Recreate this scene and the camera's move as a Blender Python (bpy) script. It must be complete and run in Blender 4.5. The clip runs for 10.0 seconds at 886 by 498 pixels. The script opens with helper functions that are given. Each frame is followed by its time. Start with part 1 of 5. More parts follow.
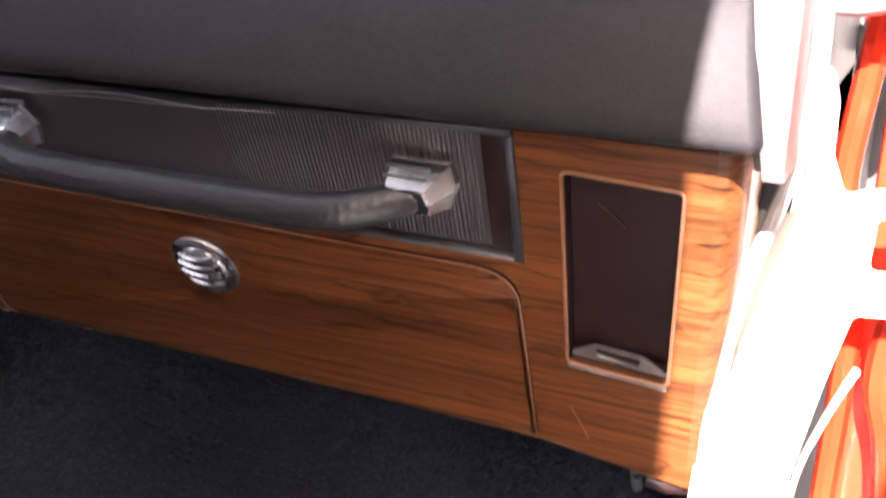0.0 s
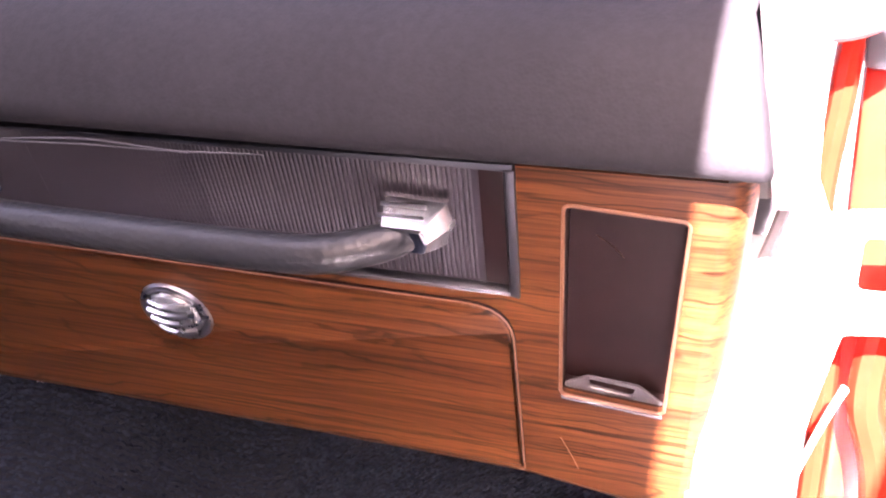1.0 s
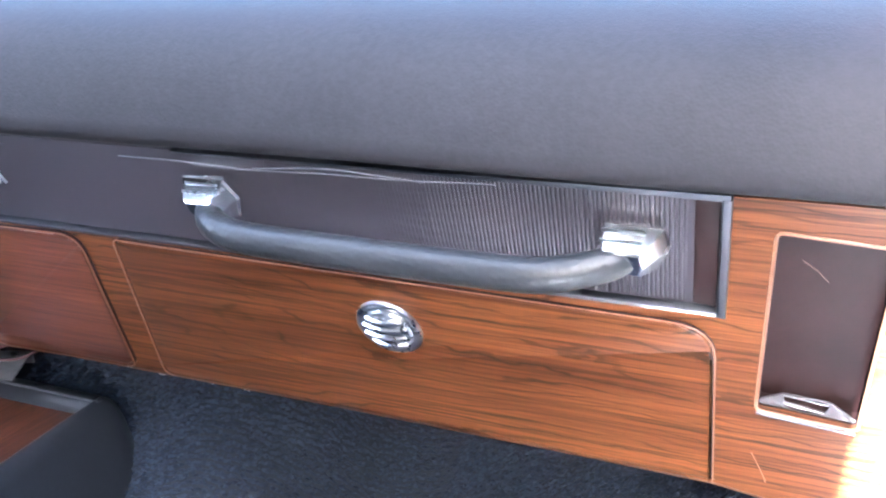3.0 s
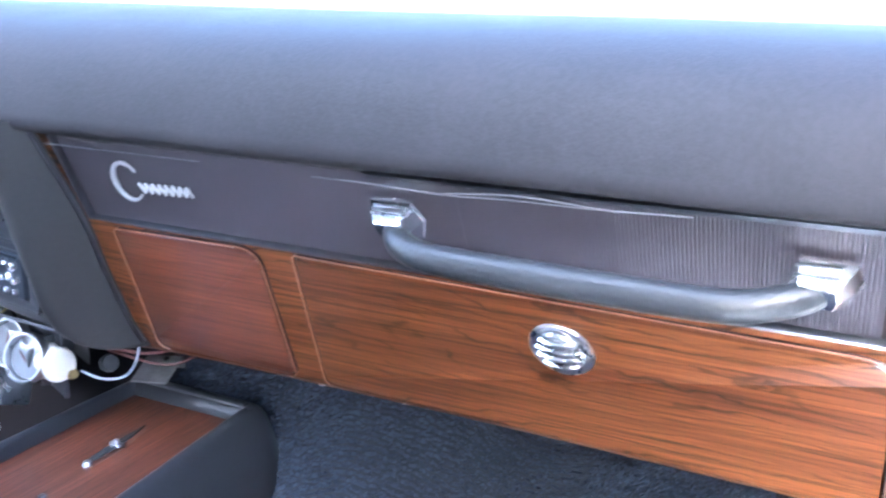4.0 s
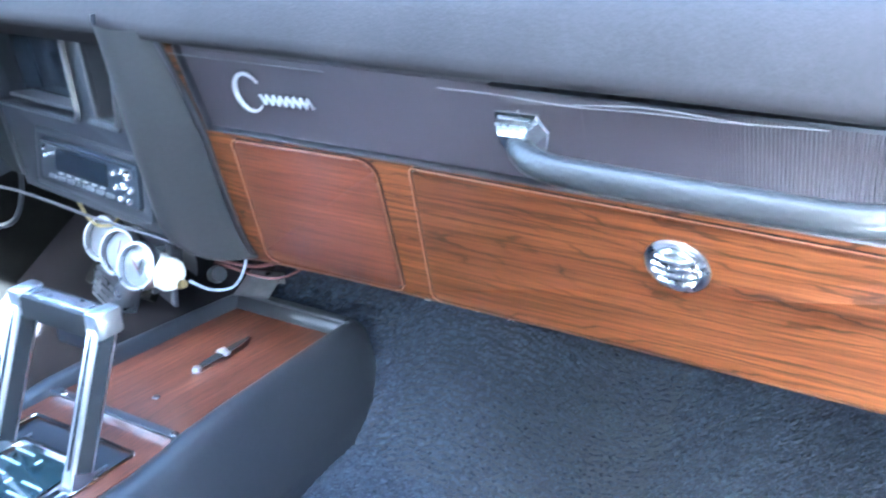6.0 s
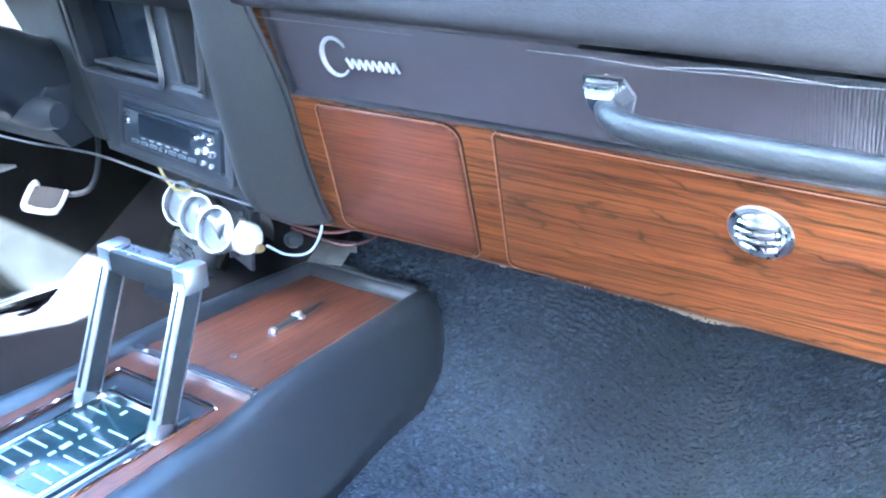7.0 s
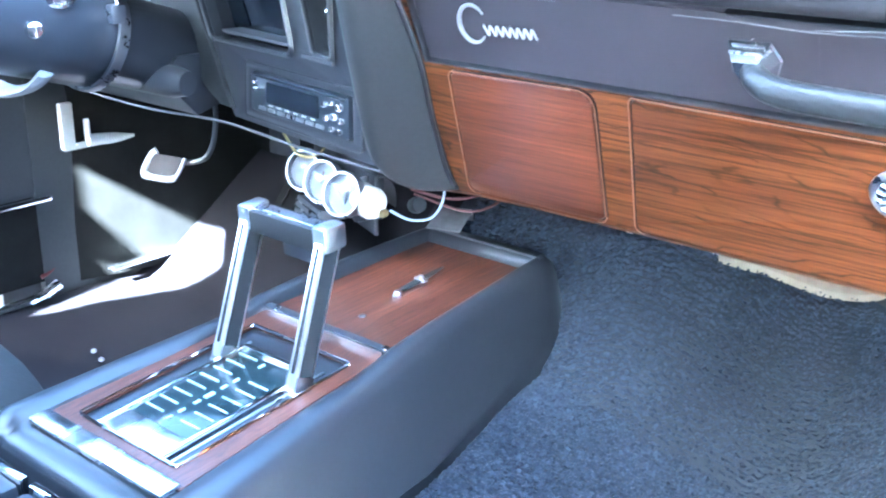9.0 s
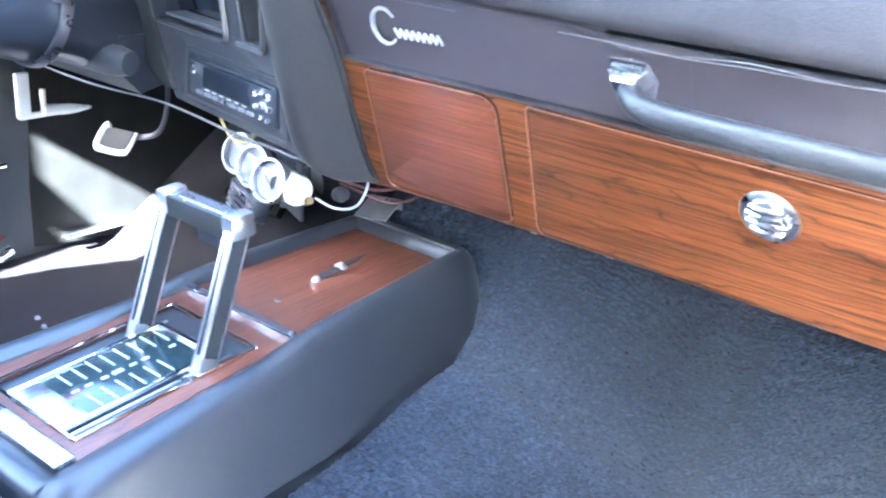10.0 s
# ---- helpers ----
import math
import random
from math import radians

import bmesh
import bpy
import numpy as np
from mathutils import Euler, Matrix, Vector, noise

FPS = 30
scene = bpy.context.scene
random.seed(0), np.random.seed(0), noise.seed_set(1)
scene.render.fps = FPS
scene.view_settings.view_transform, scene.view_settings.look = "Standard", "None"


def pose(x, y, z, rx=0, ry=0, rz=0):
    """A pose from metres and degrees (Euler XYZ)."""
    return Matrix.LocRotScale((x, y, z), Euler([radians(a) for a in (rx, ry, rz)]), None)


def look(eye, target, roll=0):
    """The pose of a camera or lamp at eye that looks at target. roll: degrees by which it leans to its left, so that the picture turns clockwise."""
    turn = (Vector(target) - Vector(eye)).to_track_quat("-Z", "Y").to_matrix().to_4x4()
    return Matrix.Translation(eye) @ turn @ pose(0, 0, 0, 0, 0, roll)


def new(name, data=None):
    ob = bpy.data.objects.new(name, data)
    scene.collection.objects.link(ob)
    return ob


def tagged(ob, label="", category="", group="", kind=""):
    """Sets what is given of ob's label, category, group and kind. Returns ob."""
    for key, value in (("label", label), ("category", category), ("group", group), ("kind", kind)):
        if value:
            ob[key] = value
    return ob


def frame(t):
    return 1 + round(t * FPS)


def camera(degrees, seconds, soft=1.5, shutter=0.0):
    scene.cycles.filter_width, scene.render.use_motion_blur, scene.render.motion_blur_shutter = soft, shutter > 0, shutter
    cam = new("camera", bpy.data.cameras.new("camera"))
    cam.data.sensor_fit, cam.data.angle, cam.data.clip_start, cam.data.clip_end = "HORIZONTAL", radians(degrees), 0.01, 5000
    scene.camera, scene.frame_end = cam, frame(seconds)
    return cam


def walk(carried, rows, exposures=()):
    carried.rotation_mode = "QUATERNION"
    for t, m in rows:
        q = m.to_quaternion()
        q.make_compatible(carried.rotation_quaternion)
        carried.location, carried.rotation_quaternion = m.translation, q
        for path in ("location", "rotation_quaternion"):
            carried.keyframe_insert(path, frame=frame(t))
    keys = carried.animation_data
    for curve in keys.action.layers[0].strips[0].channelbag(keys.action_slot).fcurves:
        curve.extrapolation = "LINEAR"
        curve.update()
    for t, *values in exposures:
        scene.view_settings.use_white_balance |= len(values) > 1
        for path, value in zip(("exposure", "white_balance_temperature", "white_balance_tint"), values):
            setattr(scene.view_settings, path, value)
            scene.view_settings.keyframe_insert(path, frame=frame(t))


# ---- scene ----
cam = camera(44.7, 10.0, soft=2.1, shutter=0.4)
PATH = [
    (0, (0.762, -0.35, 0.677), (-0.043, 1.363, 0.032), 0.8),
    (0.2, (0.754, -0.346, 0.675), (-0.044, 1.387, 0.074), 2.0),
    (0.5, (0.745, -0.339, 0.665), (0.0, 1.411, 0.045), 1.2),
    (0.7, (0.738, -0.348, 0.669), (-0.008, 1.411, 0.077), 1.6),
    (1, (0.72, -0.355, 0.681), (0.075, 1.438, 0.073), 0.1),
    (1.2, (0.722, -0.365, 0.678), (0.069, 1.437, 0.104), 0.8),
    (1.5, (0.715, -0.39, 0.679), (0.065, 1.405, 0.083), 0.0),
    (1.7, (0.724, -0.389, 0.673), (0.023, 1.381, 0.060), 0.6),
    (2, (0.712, -0.407, 0.68), (-0.003, 1.361, 0.077), -0.3),
    (2.2, (0.717, -0.404, 0.683), (-0.039, 1.351, 0.093), -0.3),
    (2.5, (0.704, -0.409, 0.69), (-0.058, 1.346, 0.109), -1.1),
    (2.7, (0.694, -0.414, 0.690), (-0.091, 1.336, 0.125), -0.8),
    (3.8, (0.656, -0.444, 0.707), (-0.251, 1.25, 0.152), -1.0),
    (4, (0.642, -0.46, 0.704), (-0.31, 1.217, 0.173), -0.1),
    (4.2, (0.634, -0.469, 0.699), (-0.328, 1.189, 0.130), -0.7),
    (4.5, (0.626, -0.468, 0.703), (-0.324, 1.186, 0.103), -0.4),
    (5, (0.627, -0.475, 0.696), (-0.347, 1.155, 0.069), -0.7),
    (5.2, (0.632, -0.475, 0.694), (-0.351, 1.155, 0.080), -0.5),
    (5.5, (0.627, -0.48, 0.693), (-0.371, 1.136, 0.068), -0.3),
    (5.7, (0.630, -0.478, 0.692), (-0.378, 1.136, 0.078), -0.2),
    (6, (0.62, -0.493, 0.688), (-0.411, 1.101, 0.059), 0.7),
    (7.3, (0.605, -0.521, 0.671), (-0.501, 1.017, 0.029), 1.1),
    (7.5, (0.6, -0.525, 0.675), (-0.502, 1.015, 0.033), 0.9),
    (7.7, (0.602, -0.541, 0.675), (-0.535, 0.978, 0.042), 0.7),
    (8, (0.594, -0.545, 0.673), (-0.557, 0.957, 0.026), 0.7),
    (8.5, (0.591, -0.557, 0.669), (-0.582, 0.922, 0.011), 1.0),
    (8.8, (0.584, -0.565, 0.670), (-0.587, 0.913, 0.005), 0.8),
    (9, (0.59, -0.566, 0.664), (-0.607, 0.886, -0.012), 0.9),
    (9.2, (0.586, -0.565, 0.668), (-0.605, 0.882, -0.030), 0.1),
    (9.5, (0.596, -0.567, 0.665), (-0.608, 0.876, -0.019), 1.5),
    (9.7, (0.620, -0.558, 0.672), (-0.569, 0.890, -0.025), 2.9),
    (10, (0.659, -0.54, 0.694), (-0.519, 0.905, -0.03), 3.6),
]
EXPOSURES = [(0.0, 4.00, 7000, 24), (0.5, 4.70, 6900, 34), (1.0, 5.05, 6800, 46), (1.5, 5.42, 6500, 44), (2.0, 5.70, 6050, 27), (2.5, 5.95, 5650, 14), (4.0, 6.45, 5050, 10), (6.0, 7.02, 4750, 1), (7.5, 7.22, 4600, -1), (9.5, 7.32, 4850, 0), (10.0, 7.32, 5100, 5)]

walk(cam, [(t, look(eye, target, roll)) for t, eye, target, roll in PATH], EXPOSURES)

from mathutils import geometry

# ---- world, sun and exposure ----
SUN_EL, SUN_X = radians(36.0), 0.187          # the sun stands behind the car, a little to the passenger's side
SUN = Vector((SUN_X * math.sin(SUN_EL), -math.cos(SUN_EL), math.sin(SUN_EL))).normalized()
world = bpy.data.worlds.new("sky")
scene.world = world
world.use_nodes = True
_nt = world.node_tree
_sky = _nt.nodes.new("ShaderNodeTexSky")
_sky.sky_type, _sky.sun_disc = "NISHITA", False
_sky.sun_elevation = math.asin(SUN.z)
_sky.sun_rotation = math.atan2(SUN.x, SUN.y)
_sky.altitude, _sky.dust_density, _sky.ozone_density = 100, 6.0, 0.6
_bg = _nt.nodes["Background"]
_bg.inputs["Strength"].default_value = 0.052
_nt.links.new(_sky.outputs[0], _bg.inputs["Color"])
_sun = bpy.data.lights.new("sun", "SUN")
_sun.energy, _sun.angle, _sun.color = 5.0, radians(0.53), (1.0, 0.95, 0.87)
sun = new("sun", _sun)
sun.matrix_world = look(SUN * 30, (0, 0, 0))



def sky_opening(name, at, towards, wide, high):
    """Tells the renderer where the sky's light comes in; it gives off nothing itself."""
    a = bpy.data.lights.new(name, "AREA")
    a.shape, a.size, a.size_y = "RECTANGLE", wide, high
    a.cycles.is_portal = True
    ob = new(name, a)
    ob.matrix_world = look(Vector(at), Vector(at) + Vector(towards))


sky_opening("windscreen_opening", (0, 0.07, 0.82), (0, -0.472, -0.882), 1.45, 0.84)
sky_opening("passenger_opening", (0.87, -0.30, 0.55), (-1, 0, 0), 2.4, 1.0)
sky_opening("driver_opening", (-0.80, -0.70, 0.80), (1, 0, 0), 1.6, 0.5)

# ---- materials ----
def nodes_of(name):
    m = bpy.data.materials.new(name)
    m.use_nodes = True
    return m, m.node_tree.nodes, m.node_tree.links, m.node_tree.nodes["Principled BSDF"]


def tex(nodes, links, kind, scale, vec=None, **sets):
    n = nodes.new(kind)
    n.inputs["Scale"].default_value = scale
    for k, v in sets.items():
        n.inputs[k].default_value = v
    if vec is not None:
        links.new(vec, n.inputs["Vector"])
    return n


def coords(nodes, links, scale=(1, 1, 1)):
    c = nodes.new("ShaderNodeTexCoord")
    m = nodes.new("ShaderNodeMapping")
    m.inputs["Scale"].default_value = scale
    links.new(c.outputs["Object"], m.inputs["Vector"])
    return m.outputs["Vector"]


def ramp(nodes, links, fac, stops):
    r = nodes.new("ShaderNodeValToRGB")
    e = r.color_ramp.elements
    while len(e) < len(stops):
        e.new(0.5)
    for el, (p, c) in zip(e, stops):
        el.position = p
        el.color = (*c, 1) if len(c) == 3 else c
    links.new(fac, r.inputs["Fac"])
    return r.outputs["Color"]


def grey(v):
    return (v, v, v)


def mix(nodes, links, a, b, fac, mode="MIX"):
    n = nodes.new("ShaderNodeMix")
    n.data_type, n.blend_type = "RGBA", mode
    for sock, val in ((n.inputs[6], a), (n.inputs[7], b), (n.inputs[0], fac)):
        if isinstance(val, (int, float)):
            sock.default_value = val
        elif isinstance(val, tuple):
            sock.default_value = (*val, 1)
        else:
            links.new(val, sock)
    return n.outputs[2]


def bump(nodes, links, height, strength, distance, bsdf, chain=None):
    b = nodes.new("ShaderNodeBump")
    b.inputs["Strength"].default_value, b.inputs["Distance"].default_value = strength, distance
    links.new(height, b.inputs["Height"])
    if chain is not None:
        links.new(chain, b.inputs["Normal"])
    links.new(b.outputs["Normal"], bsdf.inputs["Normal"])
    return b.outputs["Normal"]


def vinyl(name, base, rough, grain=700.0, depth=0.0006, dust=0.25, tint=(1, 1, 1), spec=0.5):
    """Moulded vinyl with pebbled grain, rubbed and dusty in patches."""
    m, n, l, p = nodes_of(name)
    v = coords(n, l)
    big = tex(n, l, "ShaderNodeTexNoise", 9.0, v, Detail=5, Roughness=0.6)
    fine = tex(n, l, "ShaderNodeTexNoise", 260.0, v, Detail=3)
    lo = tuple(base * t * (1 - dust) for t in tint)
    hi = tuple(base * t * (1 + 1.6 * dust) for t in tint)
    col = ramp(n, l, big.outputs["Fac"], [(0.3, lo), (0.7, hi)])
    col = mix(n, l, col, ramp(n, l, fine.outputs["Fac"], [(0.35, grey(0.85)), (0.65, grey(1.1))]), 0.5, "MULTIPLY")
    l.new(col, p.inputs["Base Color"])
    l.new(ramp(n, l, big.outputs["Fac"], [(0.25, grey(rough - 0.08)), (0.75, grey(rough + 0.10))]), p.inputs["Roughness"])
    p.inputs["Specular IOR Level"].default_value = spec
    cell = tex(n, l, "ShaderNodeTexVoronoi", grain, v)
    wave = tex(n, l, "ShaderNodeTexNoise", grain * 0.35, v, Detail=4)
    h = mix(n, l, cell.outputs["Distance"], wave.outputs["Fac"], 0.5)
    bump(n, l, h, 0.55, depth, p)
    return m


def wood(name, axis, light, mid, dark, rough=0.28, line=1.0, coat=0.35, shift=0.0, spec=0.5, rings=1.0):
    """Printed walnut laminate under clear lacquer; axis: the way its grain runs."""
    m, n, l, p = nodes_of(name)

    def along(across, length):
        s = [across] * 3
        s[axis] = length
        mp = n.new("ShaderNodeMapping")
        mp.inputs["Location"].default_value = (shift, shift * 0.7, shift * 1.3)
        mp.inputs["Scale"].default_value = s
        l.new(c.outputs["Object"], mp.inputs["Vector"])
        return mp.outputs["Vector"]

    def maths(op, a, b):
        k = n.new("ShaderNodeMath")
        k.operation = op
        for sock, val in ((k.inputs[0], a), (k.inputs[1], b)):
            if isinstance(val, (int, float)):
                sock.default_value = val
            else:
                l.new(val, sock)
        return k.outputs[0]

    c = n.new("ShaderNodeTexCoord")
    figure = tex(n, l, "ShaderNodeTexNoise", 1.0, along(55.0, 3.0), Detail=4, Roughness=0.55, Distortion=0.4)
    pores = tex(n, l, "ShaderNodeTexNoise", 1.0, along(620.0, 20.0), Detail=4, Roughness=0.65)
    bands = tex(n, l, "ShaderNodeTexNoise", 1.0, along(10.0, 1.7), Detail=1.5, Roughness=0.4, Distortion=0.25)
    jitter = tex(n, l, "ShaderNodeTexNoise", 1.0, along(70.0, 26.0), Detail=2)
    breaks = tex(n, l, "ShaderNodeTexNoise", 1.0, along(75.0, 7.0), Detail=2)
    tone = tex(n, l, "ShaderNodeTexNoise", 1.0, along(24.0, 4.0), Detail=2)
    split = n.new("ShaderNodeSeparateXYZ")
    l.new(c.outputs["Object"], split.inputs[0])
    across = split.outputs[2 if axis == 0 else 0]

    def lines(pitch, wave, tremble, sharp, floor_value):
        """Thin dark growth lines where the slow noise crosses fixed levels."""
        level = maths("ADD", maths("MULTIPLY", bands.outputs["Fac"], wave), maths("MULTIPLY", jitter.outputs["Fac"], tremble))
        frac = maths("FRACT", maths("ADD", level, maths("MULTIPLY", across, pitch)), 0.0)
        return ramp(n, l, frac, [(0.0, grey(floor_value)), (sharp * 0.5, grey(floor_value * 1.2)), (sharp, grey(0.86)), (0.55, grey(1.08)), (0.90, grey(0.92)), (1.0, grey(0.55))])

    base = ramp(n, l, figure.outputs["Fac"], [(0.30, dark), (0.50, mid), (0.70, light)])
    base = mix(n, l, base, ramp(n, l, tone.outputs["Fac"], [(0.32, grey(0.72)), (0.66, grey(1.20))]), 0.75, "MULTIPLY")
    fine = ramp(n, l, pores.outputs["Fac"], [(0.34, grey(0.52)), (0.48, grey(0.96)), (0.66, grey(1.20))])
    col = mix(n, l, base, fine, 0.85, "MULTIPLY")
    gate = ramp(n, l, breaks.outputs["Fac"], [(0.34, grey(0.05)), (0.46, grey(0.55)), (0.62, grey(1.0))])
    col = mix(n, l, col, lines(95.0, 21.0, 1.6, 0.15, 0.14), maths("MULTIPLY", gate, 0.95 * rings), "MULTIPLY")
    streaks = tex(n, l, "ShaderNodeTexNoise", 1.0, along(400.0, 5.0), Detail=3, Roughness=0.6)
    col = mix(n, l, col, ramp(n, l, streaks.outputs["Fac"], [(0.34, grey(0.18)), (0.45, grey(0.80)), (0.56, grey(1.10))]), 0.75 * line, "MULTIPLY")
    l.new(col, p.inputs["Base Color"])
    smear = tex(n, l, "ShaderNodeTexNoise", 14.0, c.outputs["Object"], Detail=5)
    l.new(ramp(n, l, smear.outputs["Fac"], [(0.2, grey(rough - 0.01)), (0.8, grey(rough + 0.05))]), p.inputs["Roughness"])
    p.inputs["Specular IOR Level"].default_value = spec
    p.inputs["Coat Weight"].default_value = coat
    p.inputs["Coat Roughness"].default_value = 0.24
    return m


def metal(name, colour, rough, wear=0.06, brushed=None, metallic=1.0):
    m, n, l, p = nodes_of(name)
    v = coords(n, l, brushed or (1, 1, 1))
    spots = tex(n, l, "ShaderNodeTexNoise", 60.0, v, Detail=6, Roughness=0.65)
    l.new(ramp(n, l, spots.outputs["Fac"], [(0.35, grey(max(0.02, rough - wear))), (0.75, grey(rough + wear * 2))]), p.inputs["Roughness"])
    l.new(ramp(n, l, spots.outputs["Fac"], [(0.3, tuple(c * 0.82 for c in colour)), (0.6, colour)]), p.inputs["Base Color"])
    p.inputs["Metallic"].default_value = metallic
    bump(n, l, spots.outputs["Fac"], 0.05, 0.0005, p)
    return m


def plastic(name, colour, rough, spec=0.5, vary=0.2, scale=40.0, relief=0.0):
    m, n, l, p = nodes_of(name)
    v = coords(n, l)
    t = tex(n, l, "ShaderNodeTexNoise", scale, v, Detail=5, Roughness=0.6)
    l.new(ramp(n, l, t.outputs["Fac"], [(0.3, tuple(c * (1 - vary) for c in colour)), (0.7, tuple(min(1, c * (1 + vary)) for c in colour))]), p.inputs["Base Color"])
    l.new(ramp(n, l, t.outputs["Fac"], [(0.3, grey(max(0.03, rough - 0.02))), (0.75, grey(min(1, rough + 0.04)))]), p.inputs["Roughness"])
    p.inputs["Specular IOR Level"].default_value = spec
    if relief:
        f = tex(n, l, "ShaderNodeTexNoise", 900.0, v, Detail=3)
        bump(n, l, f.outputs["Fac"], 0.5, relief, p)
    return m


def paint(name, colour, rough=0.22):
    m, n, l, p = nodes_of(name)
    t = tex(n, l, "ShaderNodeTexNoise", 25.0, coords(n, l), Detail=6, Roughness=0.7)
    l.new(ramp(n, l, t.outputs["Fac"], [(0.3, tuple(c * 0.75 for c in colour)), (0.65, colour)]), p.inputs["Base Color"])
    p.inputs["Roughness"].default_value = rough
    p.inputs["Coat Weight"].default_value = 0.7
    p.inputs["Coat Roughness"].default_value = 0.06
    peel = tex(n, l, "ShaderNodeTexNoise", 180.0, coords(n, l), Detail=2)
    bump(n, l, peel.outputs["Fac"], 0.08, 0.0006, p)
    return m


def carpet_material(name, lo, hi, sheen=0.06, spec=0.10):
    m, n, l, p = nodes_of(name)
    g = n.new("ShaderNodeNewGeometry")
    v = coords(n, l)
    wear = tex(n, l, "ShaderNodeTexNoise", 6.0, v, Detail=5, Roughness=0.6)
    col = ramp(n, l, g.outputs["Random Per Island"], [(0.0, lo), (0.6, tuple((a + b) / 2 for a, b in zip(lo, hi))), (1.0, hi)])
    col = mix(n, l, col, ramp(n, l, wear.outputs["Fac"], [(0.3, grey(0.82)), (0.7, grey(1.18))]), 0.8, "MULTIPLY")
    l.new(col, p.inputs["Base Color"])
    p.inputs["Roughness"].default_value = 0.75
    p.inputs["Specular IOR Level"].default_value = spec
    p.inputs["Sheen Weight"].default_value = sheen
    p.inputs["Sheen Roughness"].default_value = 0.4
    f = tex(n, l, "ShaderNodeTexNoise", 420.0, v, Detail=3)
    bump(n, l, f.outputs["Fac"], 0.5, 0.001, p)
    return m


def clear_glass(name, tint=(1, 1, 1), rough=0.0):
    m, n, l, p = nodes_of(name)
    n.remove(p)
    out = n["Material Output"]
    tr = n.new("ShaderNodeBsdfTransparent")
    tr.inputs["Color"].default_value = (*tint, 1)
    gl = n.new("ShaderNodeBsdfGlossy")
    gl.inputs["Roughness"].default_value = rough
    lw = n.new("ShaderNodeLayerWeight")
    lw.inputs["Blend"].default_value = 0.5
    pw = n.new("ShaderNodeMath")
    pw.operation = "POWER"
    pw.inputs[1].default_value = 5.0
    l.new(lw.outputs["Facing"], pw.inputs[0])
    fr = n.new("ShaderNodeMath")
    fr.operation = "MULTIPLY_ADD"
    fr.inputs[1].default_value, fr.inputs[2].default_value = 0.9, 0.045
    l.new(pw.outputs[0], fr.inputs[0])
    mx = n.new("ShaderNodeMixShader")
    l.new(fr.outputs[0], mx.inputs[0])
    l.new(tr.outputs[0], mx.inputs[1])
    l.new(gl.outputs[0], mx.inputs[2])
    l.new(mx.outputs[0], out.inputs["Surface"])
    return m


PAD = vinyl("black_pad_vinyl", 0.023, 0.62, 620.0, 0.0004, 0.15, (0.98, 0.96, 1.12), 0.10)
WING = vinyl("black_cheek_vinyl", 0.031, 0.46, 900.0, 0.0001, 0.05, (0.96, 1.0, 1.06))
CONSOLE = vinyl("console_black_plastic", 0.024, 0.37, 1500.0, 0.00004, 0.04, (0.88, 1.0, 1.24), 0.65)
SEAT = vinyl("seat_black_vinyl", 0.035, 0.40, 800.0, 0.0005, 0.2)
GRIP = vinyl("handle_black_grip", 0.024, 0.38, 320.0, 0.0010, 0.15, (0.93, 1.0, 1.14), 0.40)
INSERT = plastic("ribbed_insert_plastic", (0.048, 0.043, 0.053), 0.315, 0.5, 0.05, 30.0)
BLACK = plastic("black_plastic", (0.034, 0.036, 0.042), 0.38, 0.5, 0.06, 50.0)
SATIN = plastic("satin_black_metal", (0.036, 0.039, 0.048), 0.33, 0.5, 0.02, 60.0)
RIB = vinyl("matt_black_vinyl", 0.027, 0.60, 900.0, 0.0001, 0.05, (0.93, 1.0, 1.10), 0.25)
DULL = plastic("dull_black_board", (0.046, 0.043, 0.045), 0.8, 0.3, 0.3, 20.0, 0.0005)
DASHWOOD = wood("dash_wood", 0, (0.172, 0.0625, 0.0205), (0.140, 0.0475, 0.0155), (0.090, 0.028, 0.011), 0.36, 1.0, 0.06, 0.0, 0.30, 1.0)
DOORWOOD = wood("ashtray_wood", 0, (0.158, 0.050, 0.023), (0.128, 0.039, 0.018), (0.096, 0.027, 0.012), 0.31, 0.45, 0.30, 9.1, 0.5, 0.0)
TRAYWOOD = wood("console_wood", 1, (0.120, 0.043, 0.024), (0.092, 0.031, 0.017), (0.068, 0.022, 0.012), 0.42, 0.45, 0.35, 0.6, 0.35, 0.45)
EDGE = plastic("moulded_edge", (0.23, 0.115, 0.070), 0.35, 0.5, 0.2, 60.0)
CHROME = metal("chrome", (0.88, 0.89, 0.92), 0.07, 0.04)
LEG = metal("shifter_metal", (0.92, 0.93, 0.95), 0.32, 0.02)
STEEL = metal("dull_steel", (0.50, 0.51, 0.54), 0.32, 0.08)
TRIM = metal("grey_trim", (0.12, 0.124, 0.14), 0.42, 0.06)
ALUMINIUM = metal("sill_aluminium", (0.78, 0.79, 0.82), 0.24, 0.08, (1, 0.05, 1))
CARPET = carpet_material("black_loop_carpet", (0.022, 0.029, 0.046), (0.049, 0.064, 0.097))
# darker carpet copy: the driver's footwell shade is put into its colour
SHADEDCARPET = carpet_material("shaded_black_carpet", (0.015, 0.014, 0.0165), (0.020, 0.0185, 0.022), 0.0, 0.03)
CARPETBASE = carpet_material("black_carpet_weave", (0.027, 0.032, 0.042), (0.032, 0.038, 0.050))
EDGING = plastic("grey_edging", (0.085, 0.088, 0.10), 0.4, 0.5, 0.2, 60.0)
BADGE = metal("badge_metal", (0.95, 0.95, 0.96), 0.42, 0.03)
MOUNT = metal("mount_chrome", (0.90, 0.91, 0.94), 0.24, 0.04)
KNOB = metal("knob_chrome", (0.62, 0.62, 0.64), 0.27, 0.04)
